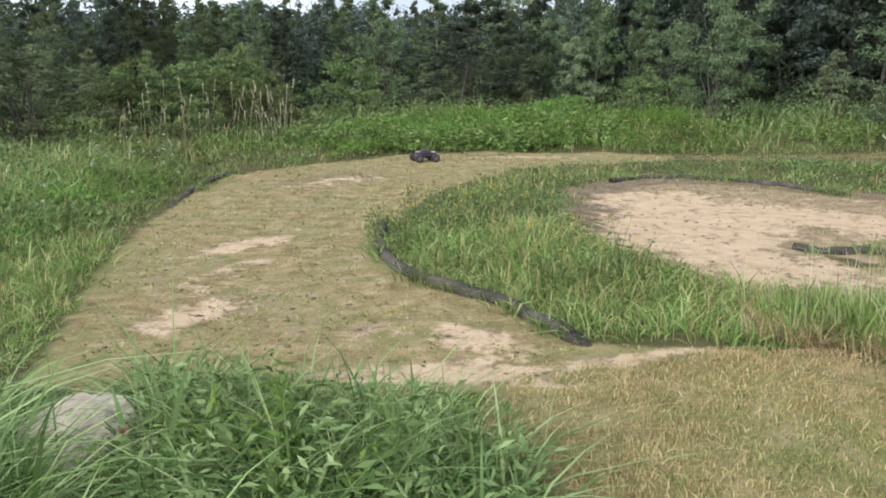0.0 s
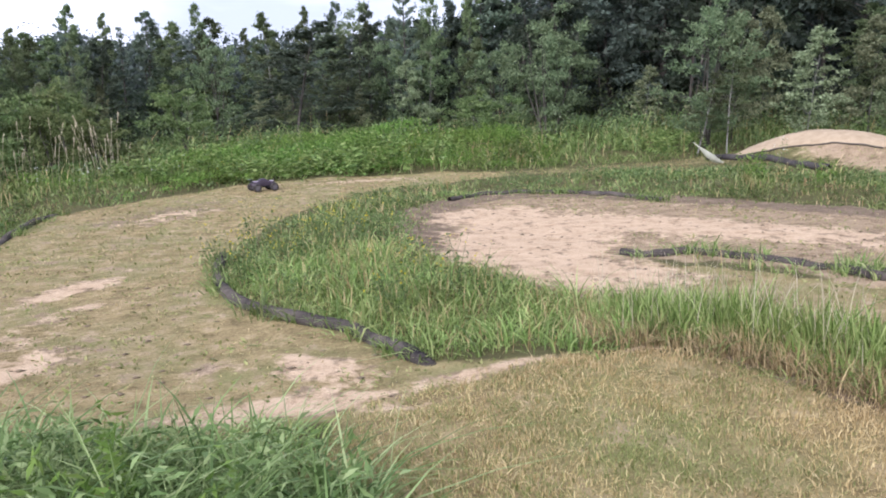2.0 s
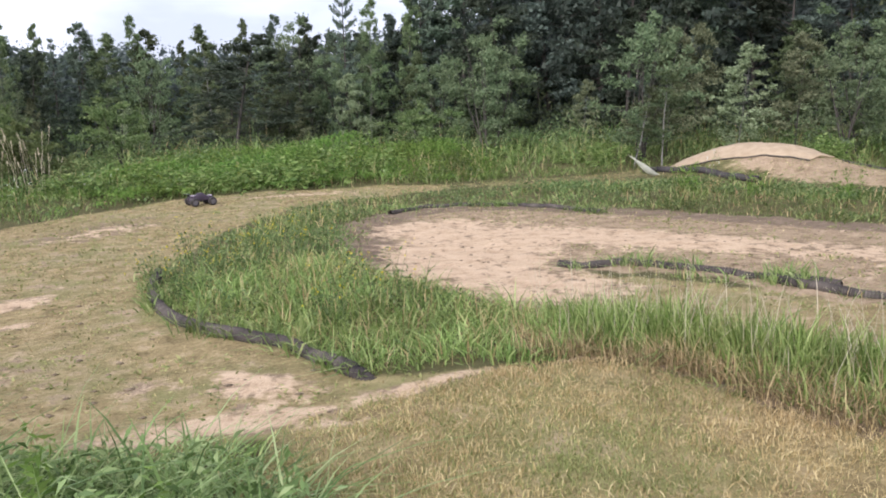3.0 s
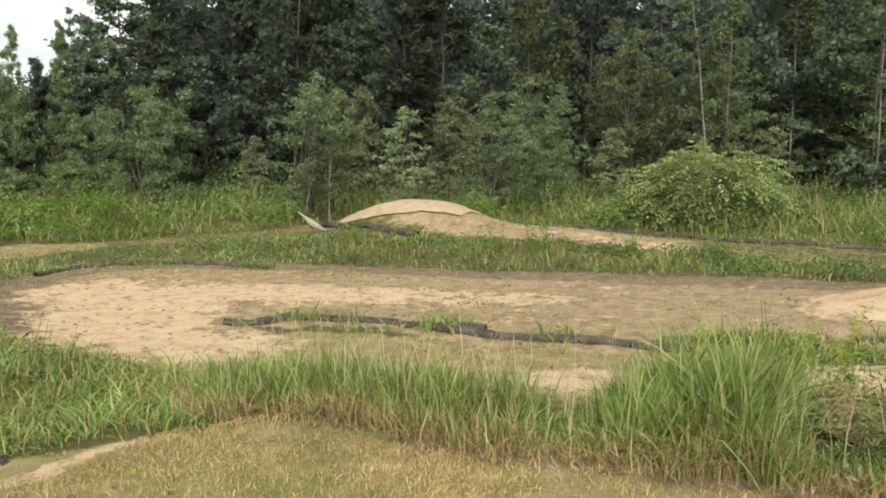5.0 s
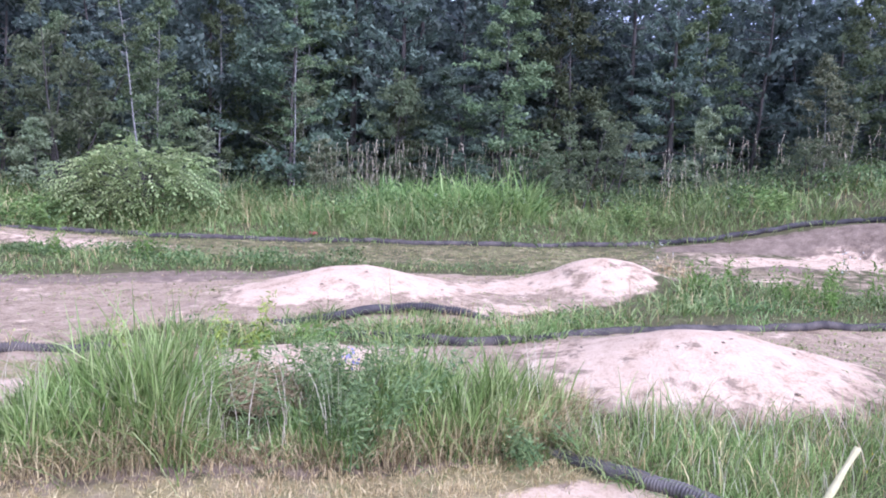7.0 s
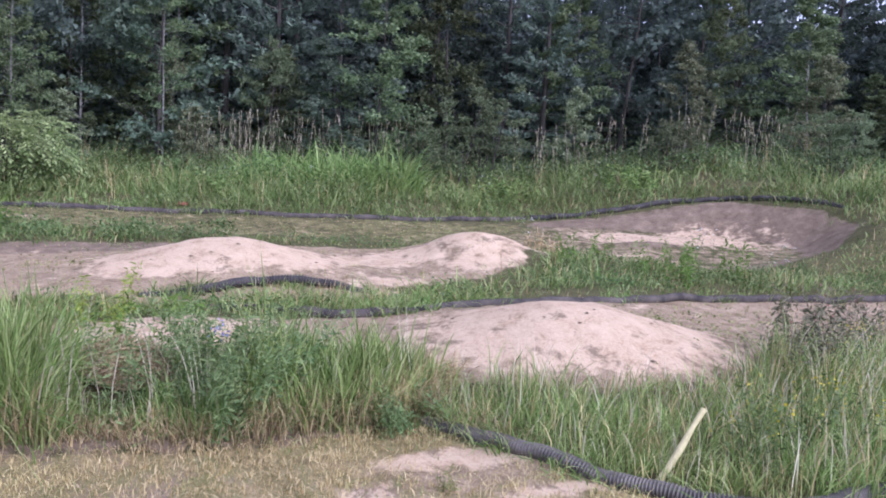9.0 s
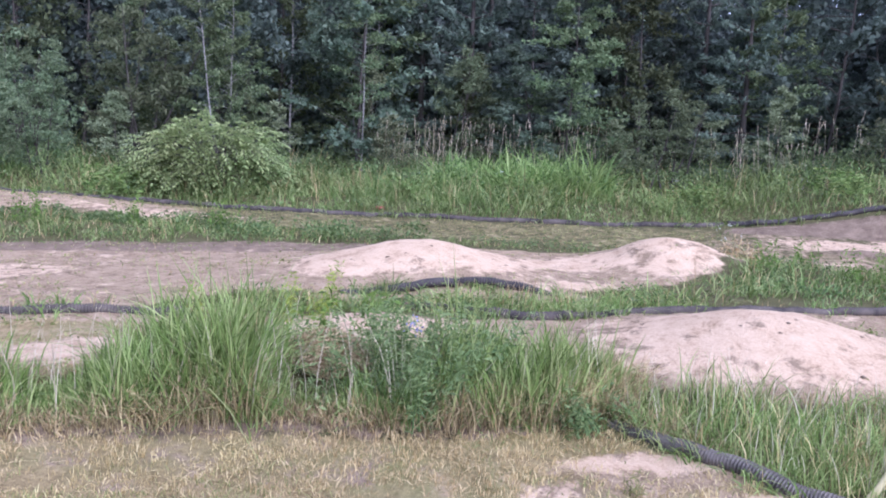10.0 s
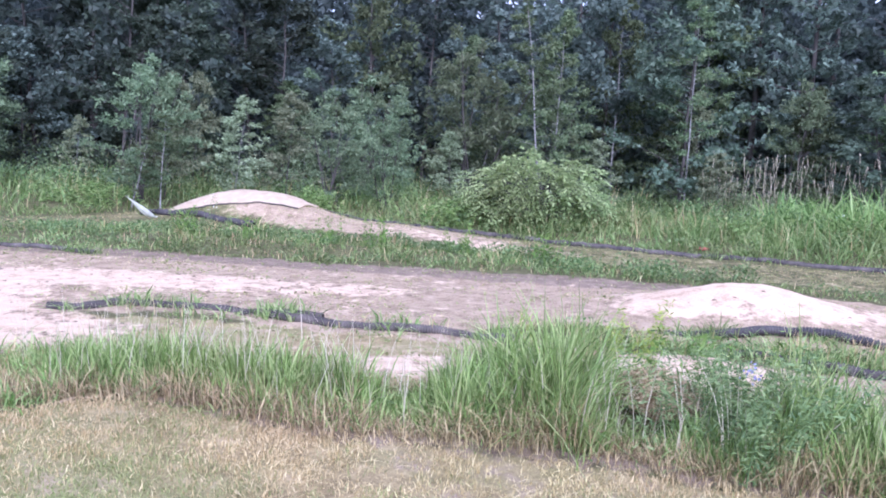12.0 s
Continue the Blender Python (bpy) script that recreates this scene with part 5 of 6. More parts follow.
drain_pipe([(-3.5, 14.0, -0.03), (-3.62, 13.2), (-3.6, 12.2), (-3.55, 11.4, -0.03), (-3.5, 10.6, -0.06)], 0.052, "dusty black drain pipe half hidden in the bank", 0.03, 0.7, MAT_PIPEDUST, 10)
drain_pipe([(3.42, 7.98), (3.64, 7.76), (4.06, 7.76), (4.5, 7.32), (5.02, 6.62), (5.3, 6.1)], 0.052, "black drain pipe with an open end on the sand", 0.028, 0.7, MAT_PIPEDUST, 10)
drain_pipe([(4.93, 6.5), (5.16, 5.92), (5.54, 5.25), (5.82, 4.78), (6.02, 4.25)], 0.054, "black ribbed drain pipe between two dirt lanes", 0.028, 0.7, MAT_PIPEDUST, 10)
drain_pipe([(7.6, 3.6, -0.04), (8.0, 3.15, 0.01), (8.45, 2.75, 0.045), (8.75, 2.2, 0.03), (8.85, 1.6, -0.05)], 0.052, "black drain pipe arching over the sand mound's side", 0.03, 0.9, MAT_PIPE, 12)
drain_pipe([(7.1, 3.3, -0.05), (7.55, 2.75, -0.03), (7.6, 2.25), (7.5, 1.72), (7.62, 1.28), (8.05, 0.92, -0.03), (8.45, 0.52), (8.9, -0.02, -0.03), (9.3, -0.6, -0.02), (9.66, -1.24), (10.05, -2.0), (10.45, -2.9), (11.1, -4.4)], 0.056, "black drain pipe edging the lane under rough grass", 0.04, 0.75, MAT_PIPEDUST)
drain_pipe([(5.08, 0.6, -0.09), (4.9, 0.25, -0.03), (4.78, -0.01, -0.01), (4.63, -0.31), (4.48, -0.6), (4.36, -0.85), (4.25, -1.1), (4.22, -1.38), (4.34, -1.67), (4.62, -2.05), (5.0, -2.5)], 0.050, "ribbed black drain pipe along the lawn's sandy edge", 0.019, 0.95, MAT_PIPEGREY, 16, False)
drain_pipe([(12.3, 14.9), (13.5, 11.6), (13.95, 9.2), (14.45, 7.6), (15.3, 5.8), (15.7, 4.2), (17.1, 1.9), (18.25, 0.4)], 0.068, "long dusty drain pipe along the lane's far edge", 0.05, 0.6, MAT_PIPEDUST, 8)
drain_pipe([(18.3, 0.3), (18.8, -2.0), (18.85, -3.8), (17.9, -5.2), (17.0, -5.9, -0.1)], 0.07, "black drain pipe round the top of the banked bowl", 0.05, 0.8, MAT_PIPE, 8, False)
drain_pipe([(9.0, 16.6), (9.25, 15.6), (9.5, 14.6), (9.75, 13.6)], 0.075, "thick black drain pipe at the foot of the carpeted jump", 0.04)
drain_pipe([(2.6, 12.9), (3.4, 13.55), (4.6, 13.2), (5.6, 11.6)], 0.05, "black drain pipe behind the sand basin", 0.04, 0.7, MAT_PIPEDUST, 8)


def pipe_sprigs():
    """Grass that grows up close to the pipes and hides stretches of them."""
    rng = np.random.default_rng(31)
    pts = []
    for line in PIPE_LINES:
        want = sstep(-0.2, 0.7, lumps(line[:, 0], line[:, 1], 0.33, 5.0))
        for _ in range(10):
            k = line[rng.random(len(line)) < 0.75 * want]
            pts.append(k[:, :2] + rng.normal(0, 0.075, (len(k), 2)))
    p = np.vstack(pts)
    r = np.hypot(p[:, 0], p[:, 1])
    blades("pipe_grass", "grass growing up along the drain pipes", p, 0.18 + 0.07 * lumps(p[:, 0], p[:, 1], 0.5), 0.004 + 0.0007 * r, MAT_MEADOW, rng, 0.5, 2, tuft=8, spread=0.04)


pipe_sprigs()


def pipe_thatch():
    """Green and dead grass lying over the upper end of the ribbed pipe."""
    rng = np.random.default_rng(33)
    f = rng.random((520, 1)) ** 1.3
    p = np.array([4.97, 0.38]) + np.array([-0.33, -0.68]) * f + rng.normal(0, 0.055, (520, 2)) + np.array([0.09, 0.04])
    dry = rng.random(520) < 0.5
    blades("pipe_grass", "grass hanging over the ribbed pipe", p[~dry], 0.22, 0.0065, MAT_TALL, rng, 0.7, 3, tuft=5, spread=0.06)
    blades("dry_stalks", "dead stalks lying over the ribbed pipe", p[dry], 0.2, 0.005, MAT_THATCH, rng, 0.9, 3)


pipe_thatch()


# ---- carpet on the jump, torn liner ----
def jump_carpet():
    thing = tagged(new("jump_carpet"), "sun-bleached tan carpet laid over the dirt jump", "carpet")
    a, b, c, d = np.array((9.15, 16.1)), np.array((10.95, 13.75)), np.array((11.7, 14.0)), np.array((10.8, 17.1))
    n = 24
    u, v = np.meshgrid(np.linspace(0, 1, n), np.linspace(0, 1, n), indexing="ij")
    p = (a * (1 - u[..., None]) + b * u[..., None]) * (1 - v[..., None]) + (d * (1 - u[..., None]) + c * u[..., None]) * v[..., None]
    z = height(p[..., 0], p[..., 1]) + 0.03 + 0.012 * lumps(p[..., 0], p[..., 1], 0.3)
    top = np.dstack([p, z]).reshape(-1, 3)
    bot = top - np.array([0, 0, 0.022])
    i, j = np.meshgrid(np.arange(n - 1), np.arange(n - 1), indexing="ij")
    k = (i * n + j).ravel()
    q = np.stack([k, k + n, k + n + 1, k + 1], -1)
    rim = np.concatenate([np.arange(n), np.arange(n) * n + n - 1, n * (n - 1) + np.arange(n)[::-1], np.arange(n)[::-1] * n])
    sidef = np.stack([rim, np.roll(rim, -1), np.roll(rim, -1) + n * n, rim + n * n], -1)
    sidef = sidef[sidef[:, 0] != sidef[:, 1]]
    part("sheet", smooth(np_mesh("sheet", np.vstack([top, bot]), [np.vstack([q, q[:, ::-1] + n * n, sidef])], MAT_MAT)), MAT_MAT, thing)
    line = np.array([a * (1 - t) + b * t for t in np.linspace(0, 1, 40)])
    edge = np.column_stack([line, height(line[:, 0], line[:, 1]) + 0.012])
    ev, eq = tube(edge, 0.02, 6)
    part("edge_binding", np_mesh("edge_binding", ev, [eq], MAT_MATEDGE), MAT_MATEDGE, thing, "dark frayed edge")


jump_carpet()


def torn_liner():
    """A bent torn strip with thickness, forked at its raised end."""
    t = np.linspace(0, 1, 14)
    z0 = float(height(8.6, 15.7))
    mid = np.column_stack([lerp(8.2, 8.95, t), lerp(15.5, 15.9, t), z0 + 0.05 + 0.36 * (1 - t) ** 1.4])
    half = 0.02 + 0.055 * np.sin(np.pi * np.clip(t * 1.1, 0, 1))
    sidew = np.array([0.35, 0.35, 0.87])
    a, b = mid + sidew * half[:, None], mid - sidew * half[:, None]
    thick = np.array([0.006, -0.006, 0])
    v = np.stack([a + thick, b + thick, b - thick, a - thick], 1).reshape(-1, 3)
    i = np.arange(13)[:, None] * 4
    j = np.arange(4)[None]
    q = np.stack([i + j, i + (j + 1) % 4, i + 4 + (j + 1) % 4, i + 4 + j], -1).reshape(-1, 4)
    fork, fq = tube(np.column_stack([lerp(8.3, 8.1, t), lerp(15.55, 15.6, t), z0 + 0.36 + 0.16 * t]), 0.025 * (1 - 0.8 * t), 5)
    vv, qq = join([(v, q), (fork, fq)])
    tagged(new("torn_liner", np_mesh("torn_liner", vv, [qq], MAT_LINER)), "torn pale strip of liner curling up beside the jump", "liner strip")


torn_liner()


# ---- rocks, stake, clods, hay ----
def rock(x, y, sx, sy, sz, seed, label):
    bm = bmesh.new()
    bmesh.ops.create_icosphere(bm, subdivisions=4, radius=1)
    for v in bm.verts:
        k = 1 + 0.22 * noise.noise(v.co * 1.3 + Vector((seed, 0, 0))) + 0.07 * noise.noise(v.co * 4 + Vector((0, seed, 0)))
        v.co = Vector((v.co.x * sx, v.co.y * sy, max(-0.4, v.co.z) * sz)) * k
    me = bpy.data.meshes.new("rock")
    bm.to_mesh(me)
    bm.free()
    me.materials.append(MAT_ROCK)
    ob = tagged(new("rock", me), label, "rock", "pale rocks in the grass")
    ob.matrix_basis = Matrix.Translation((x, y, float(height(x, y)) + sz * 0.3)) @ Matrix.Rotation(seed, 4, "Z")


rock(-1.68, 3.62, 0.28, 0.22, 0.18, 1.0, "large pale pinkish rock half hidden in rank grass")
rock(-1.25, 3.45, 0.12, 0.10, 0.09, 2.4, "small pale rock in rank grass")


def stake():
    base = np.array([4.40, -0.89, float(height(4.40, -0.89)) - 0.05])
    top = np.array([4.70, -1.17, 0.345])
    t = np.linspace(0, 1, 16)[:, None]
    path = base + (top - base) * t + 0.003 * np.sin(t * 9) * np.array([1, 0.6, 0])
    v, q = tube(path, 0.021 - 0.005 * t[:, 0] + 0.0024 * np.sin(t[:, 0] * 14), 8)
    n = len(v)
    tipf = np.array([[n - 8 + k for k in range(4)], [n - 8 + k for k in (0, 3, 4, 7)], [n - 8 + k for k in (4, 5, 6, 7)]])
    tagged(new("wooden_stake", smooth(np_mesh("wooden_stake", v, [q, tipf], MAT_WOOD))), "pale weathered stick leaning out of the ribbed pipe's edge", "stake")


stake()


def clods():
    rng = np.random.default_rng(3)
    p = np.vstack([scatter(1.7, 7.5, 6.5, 13, 13, rng), scatter(5.8, 13, -2, 5, 3, rng), scatter(-3.4, 1.5, 4.3, 17, 5, rng), scatter(13, 18, -5, 0, 12, rng)])
    d = np.minimum.reduce([sdf(p[:, 0], p[:, 1], q) for q in BARE[:5]])
    p = p[d < -0.1]
    n = len(p)
    unit = np.array([(1, 0, 0), (0, 1, 0), (-1, 0, 0), (0, -1, 0), (0, 0, 0.8), (0, 0, -0.4)], float)
    tri = np.array([(0, 1, 4), (1, 2, 4), (2, 3, 4), (3, 0, 4), (1, 0, 5), (2, 1, 5), (3, 2, 5), (0, 3, 5)])
    size = rng.uniform(0.006, 0.026, (n, 1, 1)) * np.array([1.5, 1.2, 0.5])
    v = unit[None] * size * rng.uniform(0.6, 1.3, (n, 6, 3)) + np.column_stack([p, height(p[:, 0], p[:, 1]) + 0.004])[:, None]
    f = (tri[None] + (np.arange(n) * 6)[:, None, None]).reshape(-1, 3)
    tagged(new("soil_clods", np_mesh("soil_clods", v.reshape(-1, 3), [f], MAT_CLOD)), "scattered soil clods and stones on the lanes", "soil clods", kind="stuff")


clods()


def hay_heap():
    rng = np.random.default_rng(8)
    n = 7500
    a, r = rng.uniform(0, 2 * np.pi, n), np.sqrt(rng.random(n))
    x, y = 4.78 + 0.22 * r * np.cos(a), 2.16 + 0.30 * r * np.sin(a)
    z = height(x, y) + 0.06 + 0.13 * np.sqrt(1 - r ** 2) * rng.uniform(0.55, 1.05, n)
    d = np.column_stack([rng.normal(0, 1, n), rng.normal(0, 1, n), rng.normal(-0.1, 0.25, n)])
    v, q = leaf_cloud(np.column_stack([x, y, z]), d * 2, 0.11, rng, 0.10, 0.2)
    tagged(new("hay_heap", np_mesh("hay_heap", v, [q], MAT_HAY)), "matted heap of dry brown cut grass on the bank", "hay heap", kind="stuff")


hay_heap()


# ---- flowering weeds and reeds ----
def weed(name, label, seed, tall, stems, leaves, leaf, mat, petal=None, petals=0, petal_size=0.02, narrow=0.3, spread=0.12, group="", category="weed", heads=99, sprawl=0.25):
    rng = np.random.default_rng(seed)
    thing = tagged(new(name), label, category, group)
    wood, cs, ds, tips = [], [], [], []
    for _ in range(stems):
        lean = rng.normal(0, sprawl, 2)
        h = tall * rng.uniform(0.6, 1.05)
        t = np.linspace(0, 1, 6)
        start = rng.normal(0, spread, 2)
        path = np.column_stack([start[0] + lean[0] * h * t ** 1.5, start[1] + lean[1] * h * t ** 1.5, h * t - 0.02])
        wood.append(tube(path, 0.004 * (1.15 - t), 4))
        k = max(3, leaves // stems)
        f = rng.uniform(0.08, 1, k)
        cs.append(np.column_stack([np.interp(f, t, path[:, c]) for c in range(3)]) + rng.normal(0, 0.035, (k, 3)))
        ds.append(np.column_stack([rng.normal(0, 1, k), rng.normal(0, 1, k), rng.uniform(0, 0.9, k)]))
        tips.append(path[-1])
    v, q = join(wood)
    tagged(part("stem", np_mesh("stem", v, [q], mat), mat, thing), kind="stuff")
    v, q = leaf_cloud(np.vstack(cs), np.vstack(ds), leaf, rng, narrow)
    part("foliage", np_mesh("foliage", v, [q], mat), mat, thing)
    if petal:
        tips = np.array(tips)
        c = tips[rng.integers(min(heads, len(tips)), size=petals)] + rng.normal(0, 0.025 if stems > 1 else 0.011, (petals, 3))
        v, q = leaf_cloud(c, np.tile([0, 0, 0.6], (petals, 1)), petal_size, rng, 0.8)
        part("blossom", np_mesh("blossom", v, [q], petal), petal, thing, "small open flowers")
    return thing


def build_weeds():
    rng = np.random.default_rng(21)
    yellow = weed("yellow_flower", "yellow-flowered weed in the green island", 1, 0.44, 14, 150, 0.045, MAT_WEED, MAT_YELLOW, 42, 0.016, group="yellow-flowered weeds")
    spots = [(-0.5, 8.2), (-0.35, 7.9), (-0.1, 8.4), (0.1, 8.2), (0.45, 8.6), (0.9, 8.9), (0.5, 9.5), (1.1, 7.4), (1.3, 6.6), (0.9, 6.3), (0.2, 8.9), (0.7, 9.3), (-0.2, 9.6), (0.4, 10.1), (2.8, 18.6), (0.6, 18.5), (-1.2, 17.9), (5.24, -1.72), (5.07, -1.86), (5.37, -2.11), (4.77, -1.57), (6.9, -2.6), (7.3, -2.9)]
    for k, (x, y) in enumerate(spots):
        (yellow if k == 0 else copy_thing(yellow, Matrix())).matrix_basis = Matrix.Translation((x, y, float(height(x, y)))) @ Matrix.Rotation(k * 2.1, 4, "Z") @ Matrix.Scale(rng.uniform(0.75, 1.2), 4)
    white = weed("white_flower", "small white-flowered weed in rough grass", 2, 0.55, 6, 50, 0.06, MAT_WEED, MAT_WHITEFL, 26, 0.02, group="white-flowered weeds")
    spots = [(-4.5, 14.2), (-4.9, 15.0), (-4.2, 15.4), (-3.4, 16.6), (-4.0, 12.4), (-4.4, 11.9), (-2.6, 17.2), (-5.2, 14.4), (-4.2, 9.0), (-4.8, 11.5), (-4.4, 13.2), (-3.9, 7.2), (-5.4, 10.2), (-3.6, 15.9), (-2.0, 18.2), (19.6, 1.5), (20.3, -1.0), (20.2, -3.2), (19.8, 3.2), (18.8, 5.4), (20.6, -4.6), (18.4, 7.2),
             (12.7, 0.0), (12.5, -2.2), (12.2, -3.4), (9.35, 14.4)]
    for k, (x, y) in enumerate(spots):
        (white if k == 0 else copy_thing(white, Matrix())).matrix_basis = Matrix.Translation((x, y, float(height(x, y)))) @ Matrix.Rotation(k * 1.7, 4, "Z") @ Matrix.Scale(rng.uniform(0.75, 1.25), 4)
    lime = weed("lime_weed", "bright lime-green upright weed in the grass bank", 3, 0.62, 5, 260, 0.062, MAT_LIME, narrow=0.2, spread=0.05, group="lime-green weeds", sprawl=0.09)
    for k, (x, y, s) in enumerate([(5.8, 2.85, 1.0), (5.45, 2.95, 0.9), (5.1, 3.4, 0.8)]):
        (lime if k == 0 else copy_thing(lime, Matrix())).matrix_basis = Matrix.Translation((x, y, float(height(x, y)))) @ Matrix.Rotation(k * 1.3, 4, "Z") @ Matrix.Scale(s, 4)
    broad = weed("leafy_weed", "leafy green upright weed at the bank", 4, 0.50, 9, 220, 0.075, MAT_NETTLE, narrow=0.25, spread=0.1, group="leafy weeds")
    spots = [(5.15, 2.75), (5.3, 2.4), (5.5, 2.0), (-0.75, 3.3), (-1.1, 3.0), (-0.5, 2.9), (-4.3, 10.4), (-4.0, 11.4), (11.4, -0.4), (11.9, -0.9), (11.3, -1.5), (12.0, -2.0), (11.6, -2.7), (10.9, -1.9), (7.4, 12.3), (8.2, 11.5), (8.9, 10.3), (10.1, 8.5), (10.7, 7.2), (9.3, 9.6)]
    for k, (x, y) in enumerate(spots):
        (broad if k == 0 else copy_thing(broad, Matrix())).matrix_basis = Matrix.Translation((x, y, float(height(x, y)))) @ Matrix.Rotation(k * 2.3, 4, "Z") @ Matrix.Scale(rng.uniform(0.8, 1.1), 4)
    nettle = weed("nettle_clump", "bushy bright green nettle clump on the outer bank", 17, 0.75, 34, 1100, 0.085, MAT_LUSH, narrow=0.42, spread=0.30, group="nettle clumps", category="nettle", sprawl=0.3)
    spots = [(-2.9, 17.6), (-1.6, 18.6), (-0.2, 19.4), (0.9, 19.2), (2.3, 19.6), (3.4, 19.0), (0.2, 18.3), (-0.9, 18.0), (1.7, 18.6), (6.4, 19.6), (9.0, 18.9), (14.2, 12.2), (17.2, 7.0), (18.2, 5.0), (19.5, 1.0), (20.2, -2.0), (13.0, 15.6), (-0.6, 20.6), (1.6, 20.9)]
    for k, (x, y) in enumerate(spots):
        (nettle if k == 0 else copy_thing(nettle, Matrix())).matrix_basis = Matrix.Translation((x, y, float(height(x, y)))) @ Matrix.Rotation(k * 1.4, 4, "Z") @ Matrix.Diagonal((rng.uniform(1.0, 1.6), rng.uniform(1.0, 1.6), rng.uniform(0.6, 0.95), 1))
    dock = weed("dock_plant", "broad-leaved dock in rank grass", 9, 0.38, 7, 64, 0.105, MAT_WEED, narrow=0.36, spread=0.10, group="docks", category="dock plant")
    for k, (x, y) in enumerate([(-0.95, 2.75), (-0.55, 2.6), (-1.2, 3.3), (-0.3, 2.75), (-0.75, 3.1)]):
        (dock if k == 0 else copy_thing(dock, Matrix())).matrix_basis = Matrix.Translation((x, y, float(height(x, y)))) @ Matrix.Rotation(k * 1.9, 4, "Z") @ Matrix.Scale(rng.uniform(0.85, 1.15), 4)
    vetch = weed("vetch_bush", "sprawling grey-green vetch with blue flowers on the bank", 5, 0.46, 64, 7200, 0.044, MAT_VETCH, MAT_BLUE, 18, 0.022, 0.17, 0.18, heads=1, sprawl=0.36)
    vetch.matrix_basis = Matrix.Translation((4.72, 1.55, float(height(4.72, 1.55)))) @ Matrix.Scale(1.28, 4)
    clover = weed("red_clover", "red clover heads in rank grass", 6, 0.46, 1, 14, 0.05, MAT_WEED, MAT_CLOVER, 34, 0.016, 0.6, 0.02, "red clovers", "clover")
    for k, (x, y) in enumerate([(-0.75, 2.85), (-1.05, 3.05)]):
        (clover if k == 0 else copy_thing(clover, Matrix())).matrix_basis = Matrix.Translation((x, y, float(height(x, y)))) @ Matrix.Rotation(k * 2.0, 4, "Z")
    wilted = weed("wilted_weed", "wilted grey-green weed hanging over the sandy lip", 12, 0.26, 16, 700, 0.035, MAT_VETCH, narrow=0.3, spread=0.14)
    wilted.matrix_basis = Matrix.Translation((4.65, 0.52, float(height(4.65, 0.52)) + 0.01)) @ Matrix.Rotation(radians(24), 4, "Y") @ Matrix.Rotation(radians(-30), 4, "X")
    tuft = weed("grass_tuft", "small green tuft on bare sandy soil", 13, 0.10, 12, 60, 0.06, MAT_MOWN, narrow=0.12, spread=0.03, category="grass tuft")
    tuft.matrix_basis = Matrix.Translation((4.07, 0.11, float(height(4.07, 0.11))))
    mug = weed("mugwort", "dark brownish mugwort bush in the rough corner", 14, 0.62, 26, 900, 0.06, MAT_MUGWORT, MAT_CLOVER, 30, 0.02, 0.3, 0.20, "mugworts")
    for k, (x, y, s) in enumerate([(7.35, -2.45, 1.0), (6.75, -2.25, 0.8), (7.9, -2.9, 0.9)]):
        (mug if k == 0 else copy_thing(mug, Matrix())).matrix_basis = Matrix.Translation((x, y, float(height(x, y)))) @ Matrix.Rotation(k * 2.0, 4, "Z") @ Matrix.Scale(s, 4)
    pale = weed("dry_weed", "pale dried-up weed in rough grass beside the lane", 23, 0.34, 9, 70, 0.07, MAT_STRAW, narrow=0.25, spread=0.07, group="dried-up weeds", category="dry weed")
    for k, (x, y) in enumerate([(8.35, 12.9), (12.55, 0.05), (12.75, -0.1), (12.45, -0.25)]):
        (pale if k == 0 else copy_thing(pale, Matrix())).matrix_basis = Matrix.Translation((x, y, float(height(x, y)))) @ Matrix.Rotation(k * 1.1, 4, "Z")
    # reeds with dry plumes before the wood
    for name, zone, n, tall in (("reed_stand", [(21.0, 8.0), (20.5, 9.4), (23.0, 9.8), (24.5, 3.5), (23.0, 3.6)], 190, 1.65), ("reed_stand", [(23.0, 2.0), (24.5, 2.0), (24.6, -6.5), (22.8, -6.5)], 110, 1.5),
                                ("reed_stand", [(-6.4, 15.6), (-6.0, 17.2), (-3.0, 18.6), (-3.0, 17.4)], 60, 1.15)):
        z = np.array(zone)
        p = scatter(z[:, 0].min(), z[:, 0].max(), z[:, 1].min(), z[:, 1].max(), 40, rng)
        p = p[sdf(p[:, 0], p[:, 1], zone) < 0][:n]
        pieces, cs, ds = [], [], []
        for x, y in p:
            h = tall * rng.uniform(0.55, 1.2)
            t = np.linspace(0, 1, 5)
            lean = rng.normal(0, 0.09, 2)
            path = np.column_stack([x + lean[0] * h * t ** 2, y + lean[1] * h * t ** 2, float(height(x, y)) + h * t])
            pieces.append(tube(path, 0.003, 3))
            f = rng.uniform(0.86, 1.04, 16)
            cs.append(np.column_stack([np.interp(f, t, path[:, c]) for c in range(3)]) + rng.normal(0, 0.005, (16, 3)))
            ds.append(np.tile([lean[0], lean[1], 1.9], (16, 1)))
        v, q = join(pieces + [leaf_cloud(np.vstack(cs), np.vstack(ds), 0.06, rng, 0.2)])
        tagged(new(name, np_mesh(name, v, [q], MAT_PLUME)), "tall dry reeds with tan plumes before the wood", "reeds", kind="stuff")


build_weeds()


